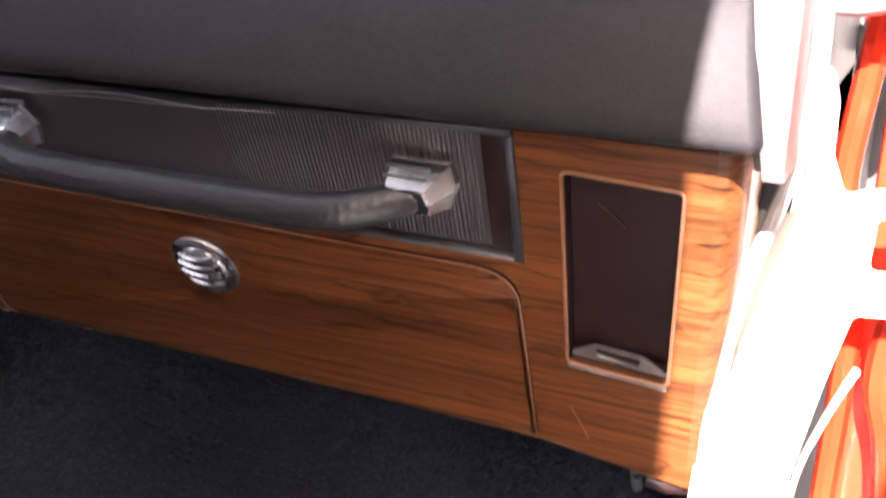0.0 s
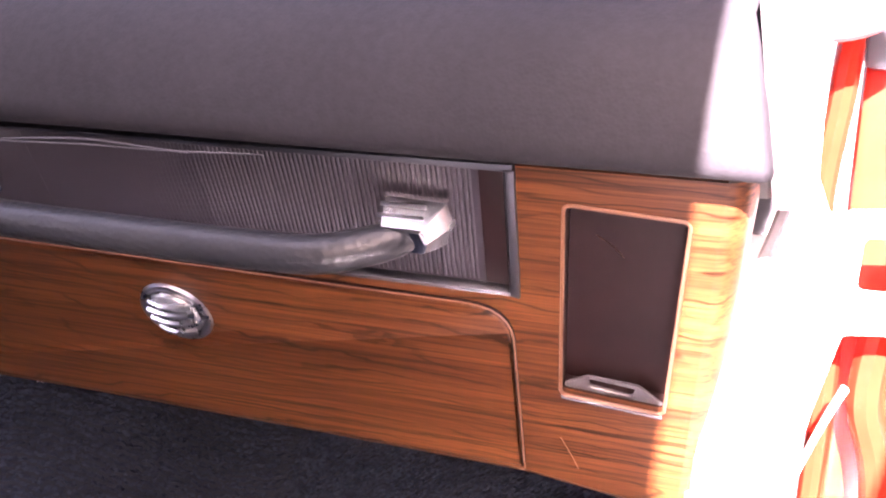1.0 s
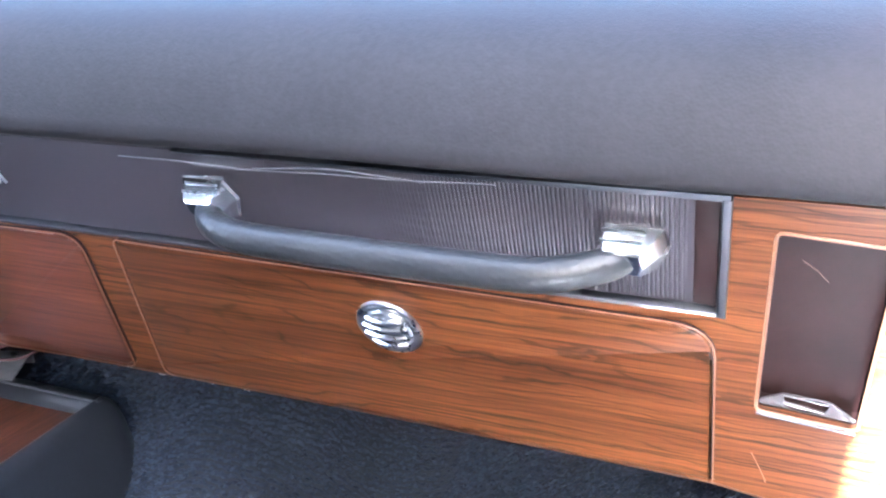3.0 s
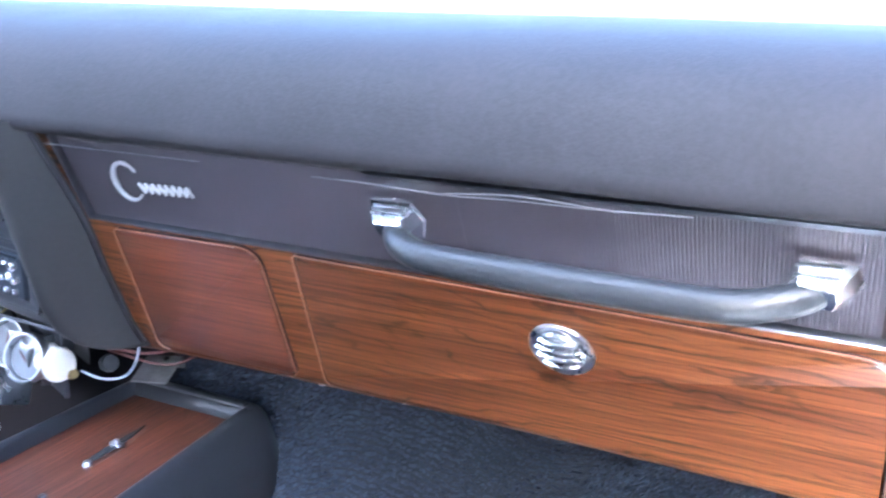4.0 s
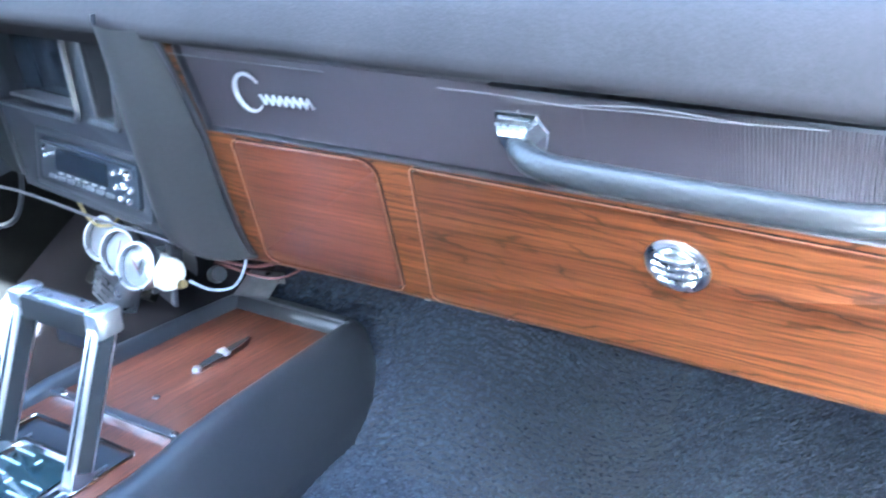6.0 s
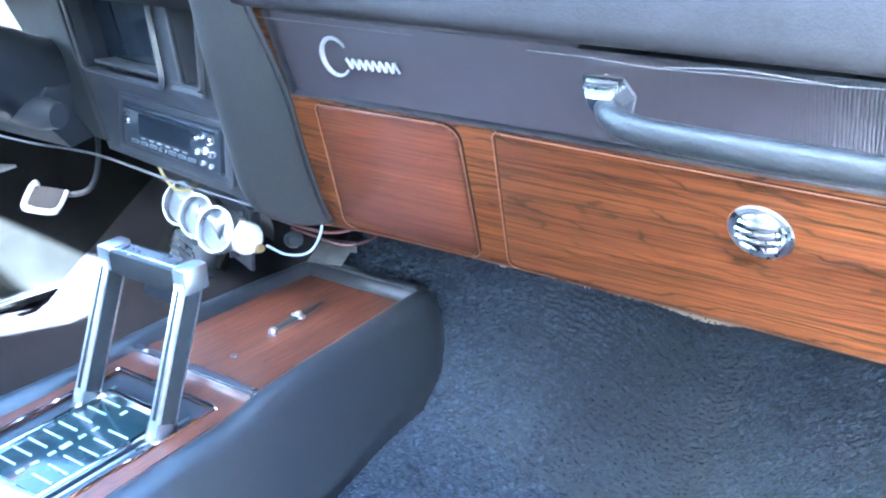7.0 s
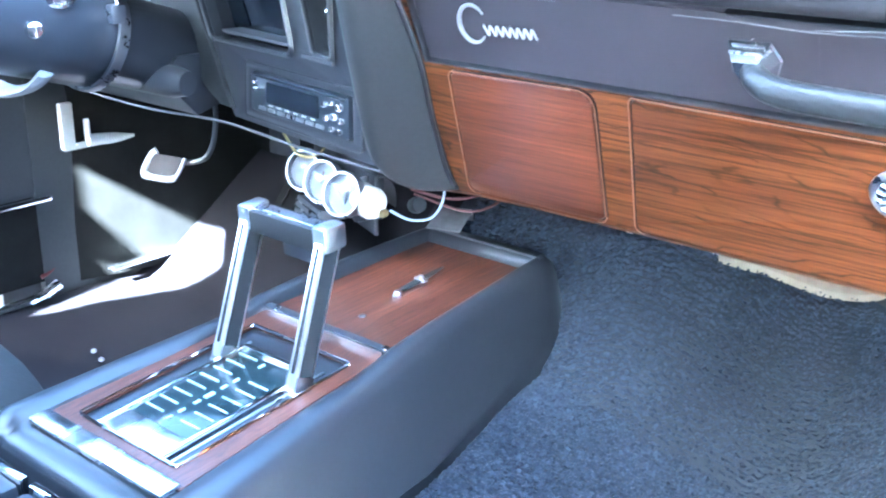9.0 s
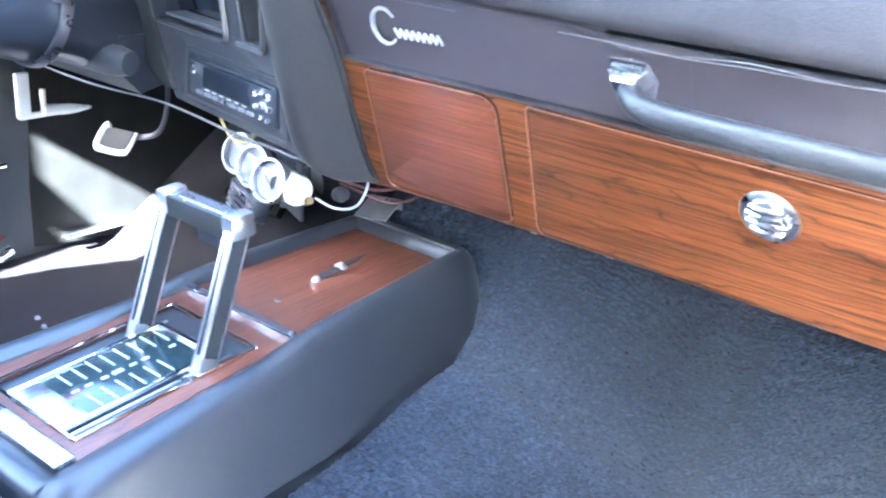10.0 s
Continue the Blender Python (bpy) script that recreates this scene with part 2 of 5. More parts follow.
KICK = plastic("kick_panel_board", (0.0085, 0.0082, 0.0076), 0.85, 0.12, 0.3, 30.0, 0.0004)
RED = paint("red_body_paint", (0.55, 0.030, 0.011))
# darker copy of the body red; the door edge's shade is put into it
SHADEDRED = plastic("shaded_red_edge", (0.10, 0.008, 0.006), 0.3)
WHITE = plastic("white_plastic", (0.66, 0.65, 0.61), 0.4, 0.5, 0.06)
DIAL = plastic("dial_face", (0.17, 0.185, 0.21), 0.5, 0.4, 0.08)
CLEAR = plastic("grey_clear_plastic", (0.10, 0.097, 0.108), 0.22, 0.6, 0.3)
BOARD = plastic("beige_fibreboard", (0.42, 0.36, 0.28), 0.85, 0.2, 0.15, 35.0, 0.0006)
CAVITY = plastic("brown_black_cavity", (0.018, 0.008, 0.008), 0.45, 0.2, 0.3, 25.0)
PILLARTRIM = plastic("pillar_trim_grey", (0.052, 0.047, 0.050), 0.5, 0.4, 0.2, 60.0, 0.0004)
RUBBER = plastic("grey_rubber_seal", (0.32, 0.32, 0.33), 0.6, 0.4, 0.2, 80.0)
HEADLINER = plastic("headliner", (0.045, 0.045, 0.048), 0.9, 0.2, 0.1, 20.0)
TARMAC = plastic("tarmac", (0.15, 0.14, 0.13), 0.9, 0.3, 0.35, 3.0, 0.004)
GLASS = clear_glass("windscreen_glass", (0.93, 0.97, 0.95))
LENS = clear_glass("lens_glass", (1, 1, 1))
SCREEN = plastic("dark_display", (0.012, 0.016, 0.024), 0.08, 0.6, 0.1)
# pale tone into which sky reflection and sunlight are put
GLARE = plastic("glare_plastic", (0.52, 0.53, 0.56), 0.35, 0.5, 0.06, 30.0)
GUNMETAL = metal("radio_grey", (0.035, 0.043, 0.060), 0.33, 0.03, None, 0.3)
PLATE = plastic("gear_plate_black", (0.018, 0.030, 0.034), 0.12, 0.6, 0.2)
MARK = plastic("gear_marks", (0.55, 0.68, 0.68), 0.35, 0.5, 0.1)
BRASS = metal("tarnished_brass", (0.42, 0.33, 0.16), 0.35, 0.08)
LEAF = plastic("dull_painted_steel", (0.20, 0.20, 0.21), 0.5, 0.4, 0.25, 60.0)
BLUEWIRE = plastic("pale_blue_wire", (0.42, 0.50, 0.62), 0.4)
REDWIRE = plastic("dull_red_wire", (0.10, 0.035, 0.035), 0.5)
YELLOWWIRE = plastic("dull_yellow_wire", (0.38, 0.30, 0.12), 0.5)


# ---- building helpers ----
def finish(bm, angle=36.0):
    bmesh.ops.recalc_face_normals(bm, faces=bm.faces[:])
    lim = radians(angle)
    for f in bm.faces:
        f.smooth = True
    for e in bm.edges:
        if len(e.link_faces) == 2:
            e.smooth = e.calc_face_angle(0.0) < lim


def origin_of(ob):
    p = Vector((0, 0, 0))
    while ob is not None:
        p += ob.location
        ob = ob.parent
    return p


def part(name, bm, material, parent, label="", angle=36.0):
    """One mesh under a thing or part; bm is in world places."""
    finish(bm, angle)
    if parent is not None:
        bmesh.ops.translate(bm, verts=bm.verts[:], vec=-origin_of(parent))
    me = bpy.data.meshes.new(name)
    bm.to_mesh(me)
    bm.free()
    me.materials.append(material)
    ob = new(name, me)
    ob.parent = parent
    if label:
        ob["label"] = label
    return ob


def thing(name, at, label, category, group=""):
    ob = new(name)
    ob.location = at
    ob.empty_display_size = 0.02
    return tagged(ob, label, category, group)


def single(name, bm, material, label, category, kind="", at=(0, 0, 0), angle=36.0, group=""):
    """A thing or a piece of the setting that is one mesh."""
    finish(bm, angle)
    bmesh.ops.translate(bm, verts=bm.verts[:], vec=-Vector(at))
    me = bpy.data.meshes.new(name)
    bm.to_mesh(me)
    bm.free()
    me.materials.append(material)
    ob = new(name, me)
    ob.location = at
    return tagged(ob, label, category, group, kind)


def box(bm, c, size, bevel=0.0, m=None, seg=2):
    made = bmesh.ops.create_cube(bm, size=1.0, matrix=Matrix.Translation(c) @ Matrix.Diagonal((*size, 1)))
    vs = made["verts"]
    if bevel:
        es = list({e for v in vs for e in v.link_edges})
        r = bmesh.ops.bevel(bm, geom=es, offset=bevel, segments=seg, affect="EDGES", profile=0.6)
        vs = list({v for f in r["faces"] for v in f.verts} | {v for v in vs if v.is_valid})
    if m is not None:
        bmesh.ops.transform(bm, matrix=m, verts=vs)
    return vs


def ring_loft(bm, rings, close=True, caps=True):
    """Skin between rings of equally many points."""
    rows = [[bm.verts.new(p) for p in r] for r in rings]
    n = len(rows[0])
    for a, b in zip(rows, rows[1:]):
        for i in range(n if close else n - 1):
            j = (i + 1) % n
            bm.faces.new((a[i], a[j], b[j], b[i]))
    if caps and close:
        bm.faces.new(rows[0][::-1])
        bm.faces.new(rows[-1])
    return rows


def tube(bm, pts, r, n=10, flat=1.0, caps=True, up=(0, 0, 1)):
    """A round bar along pts; r: one radius or one for each point."""
    pts = [Vector(p) for p in pts]
    rs = r if isinstance(r, (list, tuple)) else [r] * len(pts)
    rings, side = [], None
    for i, p in enumerate(pts):
        d = (pts[min(i + 1, len(pts) - 1)] - pts[max(i - 1, 0)]).normalized()
        if side is None:
            u = Vector(up)
            if abs(d.dot(u)) > 0.95:
                u = Vector((1, 0, 0))
            side = d.cross(u).normalized()
        side = (side - d * side.dot(d)).normalized()
        nrm = side.cross(d)
        rings.append([p + (side * math.cos(2 * math.pi * k / n) + nrm * flat * math.sin(2 * math.pi * k / n)) * rs[i] for k in range(n)])
    return ring_loft(bm, rings, True, caps)


def smooth_path(pts, steps=6):
    """Catmull-Rom through pts."""
    pts = [Vector(p) for p in pts]
    out = []
    for i in range(len(pts) - 1):
        a, b, c, d = pts[max(i - 1, 0)], pts[i], pts[i + 1], pts[min(i + 2, len(pts) - 1)]
        for k in range(steps):
            t = k / steps
            out.append(0.5 * ((2 * b) + (c - a) * t + (2 * a - 5 * b + 4 * c - d) * t * t + (3 * b - a - 3 * c + d) * t ** 3))
    out.append(pts[-1])
    return out


def lathe(bm, profile, m, n=32):
    """profile: (radius, height) from the base outwards; closed at zero radii."""
    rows = []
    for r, h in profile:
        if r < 1e-6:
            rows.append([bm.verts.new(m @ Vector((0, 0, h)))])
        else:
            rows.append([bm.verts.new(m @ Vector((r * math.cos(2 * math.pi * k / n), r * math.sin(2 * math.pi * k / n), h))) for k in range(n)])
    for a, b in zip(rows, rows[1:]):
        for i in range(n):
            j = (i + 1) % n
            if len(a) == 1 and len(b) == 1:
                continue
            if len(a) == 1:
                bm.faces.new((a[0], b[i], b[j]))
            elif len(b) == 1:
                bm.faces.new((a[i], a[j], b[0]))
            else:
                bm.faces.new((a[i], a[j], b[j], b[i]))


def rounded(pts, radii, n=6):
    """A polygon with rounded corners."""
    out = []
    k = len(pts)
    for i, p in enumerate(pts):
        r = radii[i] if isinstance(radii, (list, tuple)) else radii
        p, a, b = Vector(p), Vector(pts[i - 1]), Vector(pts[(i + 1) % k])
        if r <= 0:
            out.append(tuple(p))
            continue
        u, v = (a - p).normalized(), (b - p).normalized()
        half = math.acos(max(-1, min(1, u.dot(v)))) / 2
        d = min(r / math.tan(half), 0.49 * (a - p).length, 0.49 * (b - p).length)
        s, e = p + u * d, p + v * d
        for q in range(n + 1):
            t = q / n
            out.append(tuple((1 - t) ** 2 * s + 2 * t * (1 - t) * p + t * t * e))
    return out


def slab(bm, outline, h0, h1, m, bevel=0.0, holes=()):
    """A flat plate from a plane outline, between heights h0 and h1, with holes through it."""
    loops = [[Vector((p[0], p[1], 0)) for p in loop] for loop in (outline, *holes)]
    flat = [p for loop in loops for p in loop]
    top = [bm.verts.new(m @ Vector((p.x, p.y, h1))) for p in flat]
    low = [bm.verts.new(m @ Vector((p.x, p.y, h0))) for p in flat]
    for a, b, c in geometry.tessellate_polygon(loops):
        bm.faces.new((top[a], top[b], top[c]))
        bm.faces.new((low[a], low[c], low[b]))
    k, rim = 0, []
    for loop in loops:
        for i in range(len(loop)):
            j = (i + 1) % len(loop)
            bm.faces.new((top[k + i], top[k + j], low[k + j], low[k + i]))
            rim.append((top[k + i], top[k + j]))
        k += len(loop)
    if bevel:
        es = [bm.edges.get(pair) for pair in rim]
        bmesh.ops.bevel(bm, geom=es, offset=bevel, segments=2, affect="EDGES", profile=0.5)


def bead(bm, loop, h, r, m, n=6, closed=True):
    """A thin round bead that follows a plane outline."""
    pts = [m @ Vector((p[0], p[1], h)) for p in loop]
    if closed:
        pts = pts + [pts[0]]
    tube(bm, pts, r, n, up=m.to_3x3() @ Vector((0, 0, 1)))


# ---- the setting: floor, firewall, roof, pillars, windscreen, ground ----
def smoothstep(a, b, x):
    t = max(0.0, min(1.0, (x - a) / (b - a)))
    return t * t * (3 - 2 * t)


def floor_z(x, y):
    """Height of the carpeted floor: flat wells, a low tunnel, a toe board that climbs to the firewall."""
    side = smoothstep(0.10, 0.30, abs(x))
    tunnel = (0.098 + 0.13 * max(0.0, y)) * (1 - side)
    z = 0.09 + tunnel
    toe = z + max(0.0, y - 0.19 - 0.11 * side) * 0.83
    return max(z, toe) + 0.004 * noise.noise((x * 7, y * 7, 0.3)) + 0.004 * noise.noise((x * 17, y * 13, 1.3))


bm = bmesh.new()
xs = [-0.70 + 1.40 * i / 70 for i in range(71)]
ys = [-1.30 + 1.79 * j / 90 for j in range(91)]
grid = [[bm.verts.new((x, y, floor_z(x, y))) for x in xs] for y in ys]
for a, b in zip(grid, grid[1:]):
    for i in range(70):
        bm.faces.new((a[i], a[i + 1], b[i + 1], b[i]))
low = [[bm.verts.new((x, y, -0.02)) for x in (xs[0], xs[-1])] for y in (ys[0], ys[-1])]
bm.faces.new((low[0][0], low[0][1], low[1][1], low[1][0]))
floor = single("floor", bm, SHADEDCARPET, "black loop-pile carpet over the car floor and toe board", "carpet", "structure")
floor.data.materials.append(CARPETBASE)             # the driver's half is a darker copy, its shade put into the colour
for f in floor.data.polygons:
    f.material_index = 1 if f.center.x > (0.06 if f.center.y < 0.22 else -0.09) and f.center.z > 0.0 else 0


def carpet_tufts(x0, x1, y0, y1, pitch, seed):
    """Loops of pile: small bent leaves that stand on the floor."""
    rng = np.random.default_rng(seed)
    verts, faces = [], []
    nx, ny = int((x1 - x0) / pitch), int((y1 - y0) / pitch)
    for j in range(ny):
        for i in range(nx):
            x = x0 + (i + rng.uniform(0, 1)) * pitch
            y = y0 + (j + rng.uniform(0, 1)) * pitch
            row = 0.80 * y - 0.60 * x + 0.0022 * noise.noise((x * 60, y * 60, 0.5)) + 0.0016 * noise.noise((x * 170, y * 170, 2.5))
            off = (round(row / 0.0034) * 0.0034 - row) * 0.72          # the loops stand in wavering rows
            x, y = x - 0.60 * off, y + 0.80 * off
            z = floor_z(x, y)
            a = 0.64 + rng.normal(0, 0.35)
            w, h = pitch * rng.uniform(0.85, 1.25), rng.uniform(0.0018, 0.0036)
            c, s = math.cos(a) * w, math.sin(a) * w
            lx, ly = rng.normal(0, 0.0012), rng.normal(0, 0.0012)
            k = len(verts)
            verts += [(x - c, y - s, z), (x + c, y + s, z), (x + c * 0.7 + lx, y + s * 0.7 + ly, z + h), (x - c * 0.7 + lx, y - s * 0.7 + ly, z + h),
                      (x - s * 0.8 + lx * 2, y + c * 0.8 + ly * 2, z + h * 0.5)]
            faces += [(k, k + 1, k + 2, k + 3), (k + 3, k + 2, k + 4)]
    me = bpy.data.meshes.new("carpet_pile")
    me.from_pydata(verts, [], faces)
    me.materials.append(CARPET)
    return tagged(new("carpet_pile", me), "black and blue-grey looped carpet pile on the car floor", "carpet", kind="stuff")


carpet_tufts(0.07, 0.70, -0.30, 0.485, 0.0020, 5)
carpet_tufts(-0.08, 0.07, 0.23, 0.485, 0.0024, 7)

for side, name, y0 in ((0.702, "wall_cowl_passenger", 0.165), (-0.74, "wall_cowl_driver", 0.10)):
    bm = bmesh.new()
    box(bm, (side, (y0 + 0.67) / 2, 0.26), (0.012, 0.67 - y0, 0.64), 0.003)
    single(name, bm, DULL, "plain black cowl side under the dashboard", "wall", "structure")
bm = bmesh.new()                                    # firewall with the padding that shows above the carpet
box(bm, (0, 0.66, 0.32), (1.44, 0.04, 0.70))
firewall = single("wall_firewall", bm, DULL, "black padded firewall under the dashboard", "firewall", "structure")

bm = bmesh.new()                                    # cowl shelf between the dashboard and the firewall
box(bm, (0, 0.525, 0.595), (1.46, 0.355, 0.024), 0.004)
single("wall_cowl_shelf", bm, DULL, "plain black cowl shelf under the windscreen foot", "cowl", "structure")

bm = bmesh.new()                                    # bare toe-board insulation above the carpet edge
for k in range(17):
    x = 0.174 + 0.009 * k
    y = 0.355 + 0.0133 * k * (1 - 0.018 * k) + 0.0010 * max(0, k - 8) ** 1.25 + 0.003 * noise.noise((x * 40, 1, 2))
    h = 0.060 - 0.002 * k + 0.005 * noise.noise((x * 30, 0, 4))
    z = floor_z(x, y) + 0.011
    top = bm.verts.new((x - h * 0.12, y + h, z + h * 1.1)), bm.verts.new((x - h * 0.12, y + h + 0.006, z + h * 1.1 - 0.006))
    bot = bm.verts.new((x, y, z)), bm.verts.new((x, y + 0.003, z - 0.010))
    if k:
        for q in (0, 1):
            bm.faces.new((last[0][q], top[q], bot[q], last[1][q]))
        bm.faces.new((last[0][0], last[0][1], top[1], top[0]))
        bm.faces.new((last[1][0], last[1][1], bot[1], bot[0]))
    last = (top, bot)
single("toe_insulation", bm, BOARD, "torn beige insulation felt above the carpet edge", "insulation", "structure")

# roof, rear wall and pillars close the cabin; the unseen roof's edges are cut to shape the sun patches
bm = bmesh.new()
ROOF_MASK = [(0.7400, -0.33), (0.7565, -0.535), (0.7855, -0.90), (0.80, -1.55), (-0.72, -1.55), (-0.72, -1.32), (-0.548, -1.32), (-0.488, -1.18), (-0.383, -0.900), (-0.445, -0.790), (-0.63, -0.806), (-0.62, -0.33)]
slab(bm, ROOF_MASK, 1.0, 1.04, Matrix.Identity(4), 0.01)
# unseen bar and side slab, added to shade the kick panel and door
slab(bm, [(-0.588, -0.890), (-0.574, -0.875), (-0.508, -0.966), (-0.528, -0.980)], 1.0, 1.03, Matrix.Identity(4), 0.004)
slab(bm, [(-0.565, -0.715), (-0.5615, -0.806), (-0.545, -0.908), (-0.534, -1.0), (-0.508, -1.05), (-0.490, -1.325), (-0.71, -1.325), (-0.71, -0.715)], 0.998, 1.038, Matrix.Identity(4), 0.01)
single("ceiling_mask", bm, HEADLINER, "unseen dark headliner, cut to shape the sun patches", "roof", "structure")
bm = bmesh.new()
box(bm, (0.0, -1.58, 0.5), (1.5, 0.05, 1.16), 0.01)
single("wall_rear", bm, HEADLINER, "plain wall behind the cabin", "wall", "structure")
# unseen rear bench and quarter walls, added to lower the cabin's ambient light
bm = bmesh.new()
box(bm, (0.0, -1.10, 0.30), (1.46, 0.10, 0.70), 0.03)
single("wall_rear_seat", bm, HEADLINER, "unseen black wall at the rear bench, added to darken the cabin", "wall", "structure")
for side, name in ((1, "wall_quarter_passenger"), (-1, "wall_quarter_driver")):
    bm = bmesh.new()
    box(bm, (side * 0.76, -1.26, 0.33), (0.04, 0.62, 0.76), 0.01)
    single(name, bm, HEADLINER, "unseen black wall behind the door, added to darken the cabin", "wall", "structure")
# unseen wall outside the car, added to block light on carpet and wood
bm = bmesh.new()
box(bm, (0.875, -0.75, 0.42), (0.03, 0.50, 1.02), 0.01)
box(bm, (0.875, -0.34, 0.345), (0.03, 0.32, 0.87), 0.01)
box(bm, (0.875, 0.0, 0.335), (0.03, 0.34, 0.85), 0.01)
single("wall_passenger_side", bm, HEADLINER, "unseen dark wall beside the passenger door opening, added to block light", "wall", "structure")
for side, name in ((1, "pillar_passenger"), (-1, "pillar_driver")):
    bm = bmesh.new()
    tube(bm, [(side * 0.735, 0.44, 0.62), (side * 0.71, 0.10, 0.83), (side * 0.66, -0.33, 1.02)], 0.022, 10, 1.5)
    single(name, bm, RED, "red windscreen pillar of the car", "pillar", "structure")
bm = bmesh.new()
rows = ring_loft(bm, [[(x, 0.43 - 0.12 * (x / 0.7) ** 2, 0.625), (x * 0.90, -0.31, 1.01)] for x in [-0.72 + 0.144 * i for i in range(11)]], False, False)
windscreen = single("window_1", bm, GLASS, "clear sloping windscreen above the dashboard", "windscreen", "structure")
windscreen.visible_shadow = False
bm = bmesh.new()
tube(bm, [(x, 0.43 - 0.12 * (x / 0.7) ** 2, 0.622) for x in [-0.72 + 0.144 * i for i in range(11)]], 0.007, 8)
single("windscreen_seal", bm, RUBBER, "grey rubber seal along the windscreen foot", "seal", "structure")
bm = bmesh.new()
box(bm, (0, 0, -0.40), (3000, 3000, 0.1))
single("ground", bm, TARMAC, "pale worn tarmac around the car", "ground", "structure")

# passenger door opening: sill, hinge pillar in red paint, rubber seal, open door
bm = bmesh.new()
box(bm, (0.735, -0.45, 0.075), (0.08, 1.4, 0.17), 0.012)
single("sill_passenger", bm, ALUMINIUM, "aluminium sill plate in the passenger door opening", "sill", "structure")
bm = bmesh.new()
box(bm, (0.682, -0.45, 0.055), (0.05, 1.4, 0.20), 0.014)
single("sill_inner_passenger", bm, DULL, "black inner sill beside the carpet", "sill", "structure")
bm = bmesh.new()                                    # pale bare jamb flange beside the dashboard
outline = rounded([(0.660, 0.05), (0.726, 0.05), (0.7300, 0.400), (0.7395, 0.452), (0.7490, 0.492), (0.790, 0.496), (0.790, 0.515), (0.7525, 0.514), (0.7535, 0.540), (0.790, 0.542), (0.790, 0.556), (0.747, 0.552), (0.738, 0.548), (0.731, 0.566), (0.7305, 0.590),
                   (0.727, 0.604), (0.719, 0.607), (0.706, 0.597), (0.690, 0.50)], [0, 0, 0.004, 0.004, 0.004, 0, 0, 0.004, 0.004, 0, 0, 0.004, 0.004, 0.006, 0.006, 0.006, 0.005, 0.004, 0.01], 4)
slab(bm, outline, -0.004, 0.0, Matrix.Translation((-0.0115, 0.15, -0.003)) @ pose(0, 0, 0, 90, 0, 0), 0.001)
jamb = single("jamb_flange", bm, WHITE, "pale bare door jamb flange in full sun", "door jamb", "structure")
for x, z in ((0.7105, 0.582), (0.7105, 0.467), (0.7105, 0.327)):
    bm = bmesh.new()
    lathe(bm, [(0.005, 0.0), (0.005, 0.003), (0.0, 0.0036)], Matrix.Translation((x, 0.1495, z)) @ pose(0, 0, 0, 90, 0, 0), 6)
    part("bolt", bm, STEEL, jamb)
bm = bmesh.new()
tube(bm, smooth_path([(0.7420, 0.160, 0.458), (0.7370, 0.160, 0.446), (0.7290, 0.160, 0.424), (0.7210, 0.160, 0.395), (0.7150, 0.160, 0.340)], 5), [0.0036 - 0.00006 * i for i in range(21)], 8, 0.6)
part("jamb_lip", bm, WHITE, jamb, "narrow pale lip of the jamb")
bm = bmesh.new()                                    # red pillar behind it, with ribs and bolts
box(bm, (0.80, 0.235, 0.30), (0.13, 0.03, 0.66), 0.006)
tube(bm, smooth_path([(0.7295, 0.205, 0.66), (0.7265, 0.205, 0.60), (0.7215, 0.21, 0.53), (0.7335, 0.21, 0.47), (0.7305, 0.21, 0.30)], 5), 0.010, 10, 0.7)
tube(bm, smooth_path([(0.7565, 0.195, 0.48), (0.7535, 0.19, 0.44), (0.7635, 0.19, 0.40), (0.7735, 0.19, 0.30)], 5), 0.012, 10, 0.8)
single("hinge_pillar", bm, RED, "red painted hinge pillar beside the dashboard", "pillar", "structure")
bm = bmesh.new()                                    # trim between the end of the pad and the door opening
ring_loft(bm, [[(0.7050, y, 0.575), (0.6935, y, 0.652), (0.6975, y + 0.003, 0.662), (0.7085, y + 0.003, 0.662), (0.7125, y, 0.650), (0.7125, y, 0.575)] for y in (0.044, 0.052, 0.085)])
single("pillar_trim", bm, PILLARTRIM, "sunlit grey trim between the pad and the door opening", "trim", "structure")
bm = bmesh.new()
box(bm, (0.7585, 0.215, 0.63), (0.05, 0.02, 0.05), 0.006)
box(bm, (0.697, 0.235, 0.60), (0.022, 0.22, 0.12), 0.004)
single("pillar_base", bm, SATIN, "dark metal foot of the windscreen pillar", "pillar", "structure")
bm = bmesh.new()
tube(bm, smooth_path([(0.703, 0.165, 0.642), (0.7115, 0.160, 0.634), (0.7285, 0.16, 0.635), (0.7485, 0.165, 0.645)], 5), [0.010] * 16, 10)
single("pillar_pad", bm, RUBBER, "sunlit grey rubber pad at the pillar foot", "seal", "structure")
bm = bmesh.new()
tube(bm, smooth_path([(0.7145, 0.078, 0.66), (0.7145, 0.082, 0.59), (0.692, 0.105, 0.50), (0.678, 0.140, 0.40), (0.685, 0.14, 0.25), (0.70, 0.06, 0.12), (0.70, -0.3, 0.105)], 5), 0.0035, 8)
single("door_seal", bm, RUBBER, "grey rubber seal round the passenger door opening", "seal", "structure")


# ---- dashboard ----
FACE = Matrix(((1, 0, 0, 0), (0, -0.46786, -0.88380, 0.048), (0, 0.88380, -0.46786, 0.584), (0, 0, 0, 1)))   # x, up the face, out of it


def fp(x, s, h=0.0):
    """A place on the tilted dashboard face: x, way down from its top edge, height out of it."""
    return FACE @ Vector((x, -s, h))


def flip(pts):
    return [(x, -s) for x, s in pts]


dash = thing("dashboard", (0.0, 0.20, 0.40), "black padded dashboard with walnut-grain trim and a ribbed black insert", "dashboard")

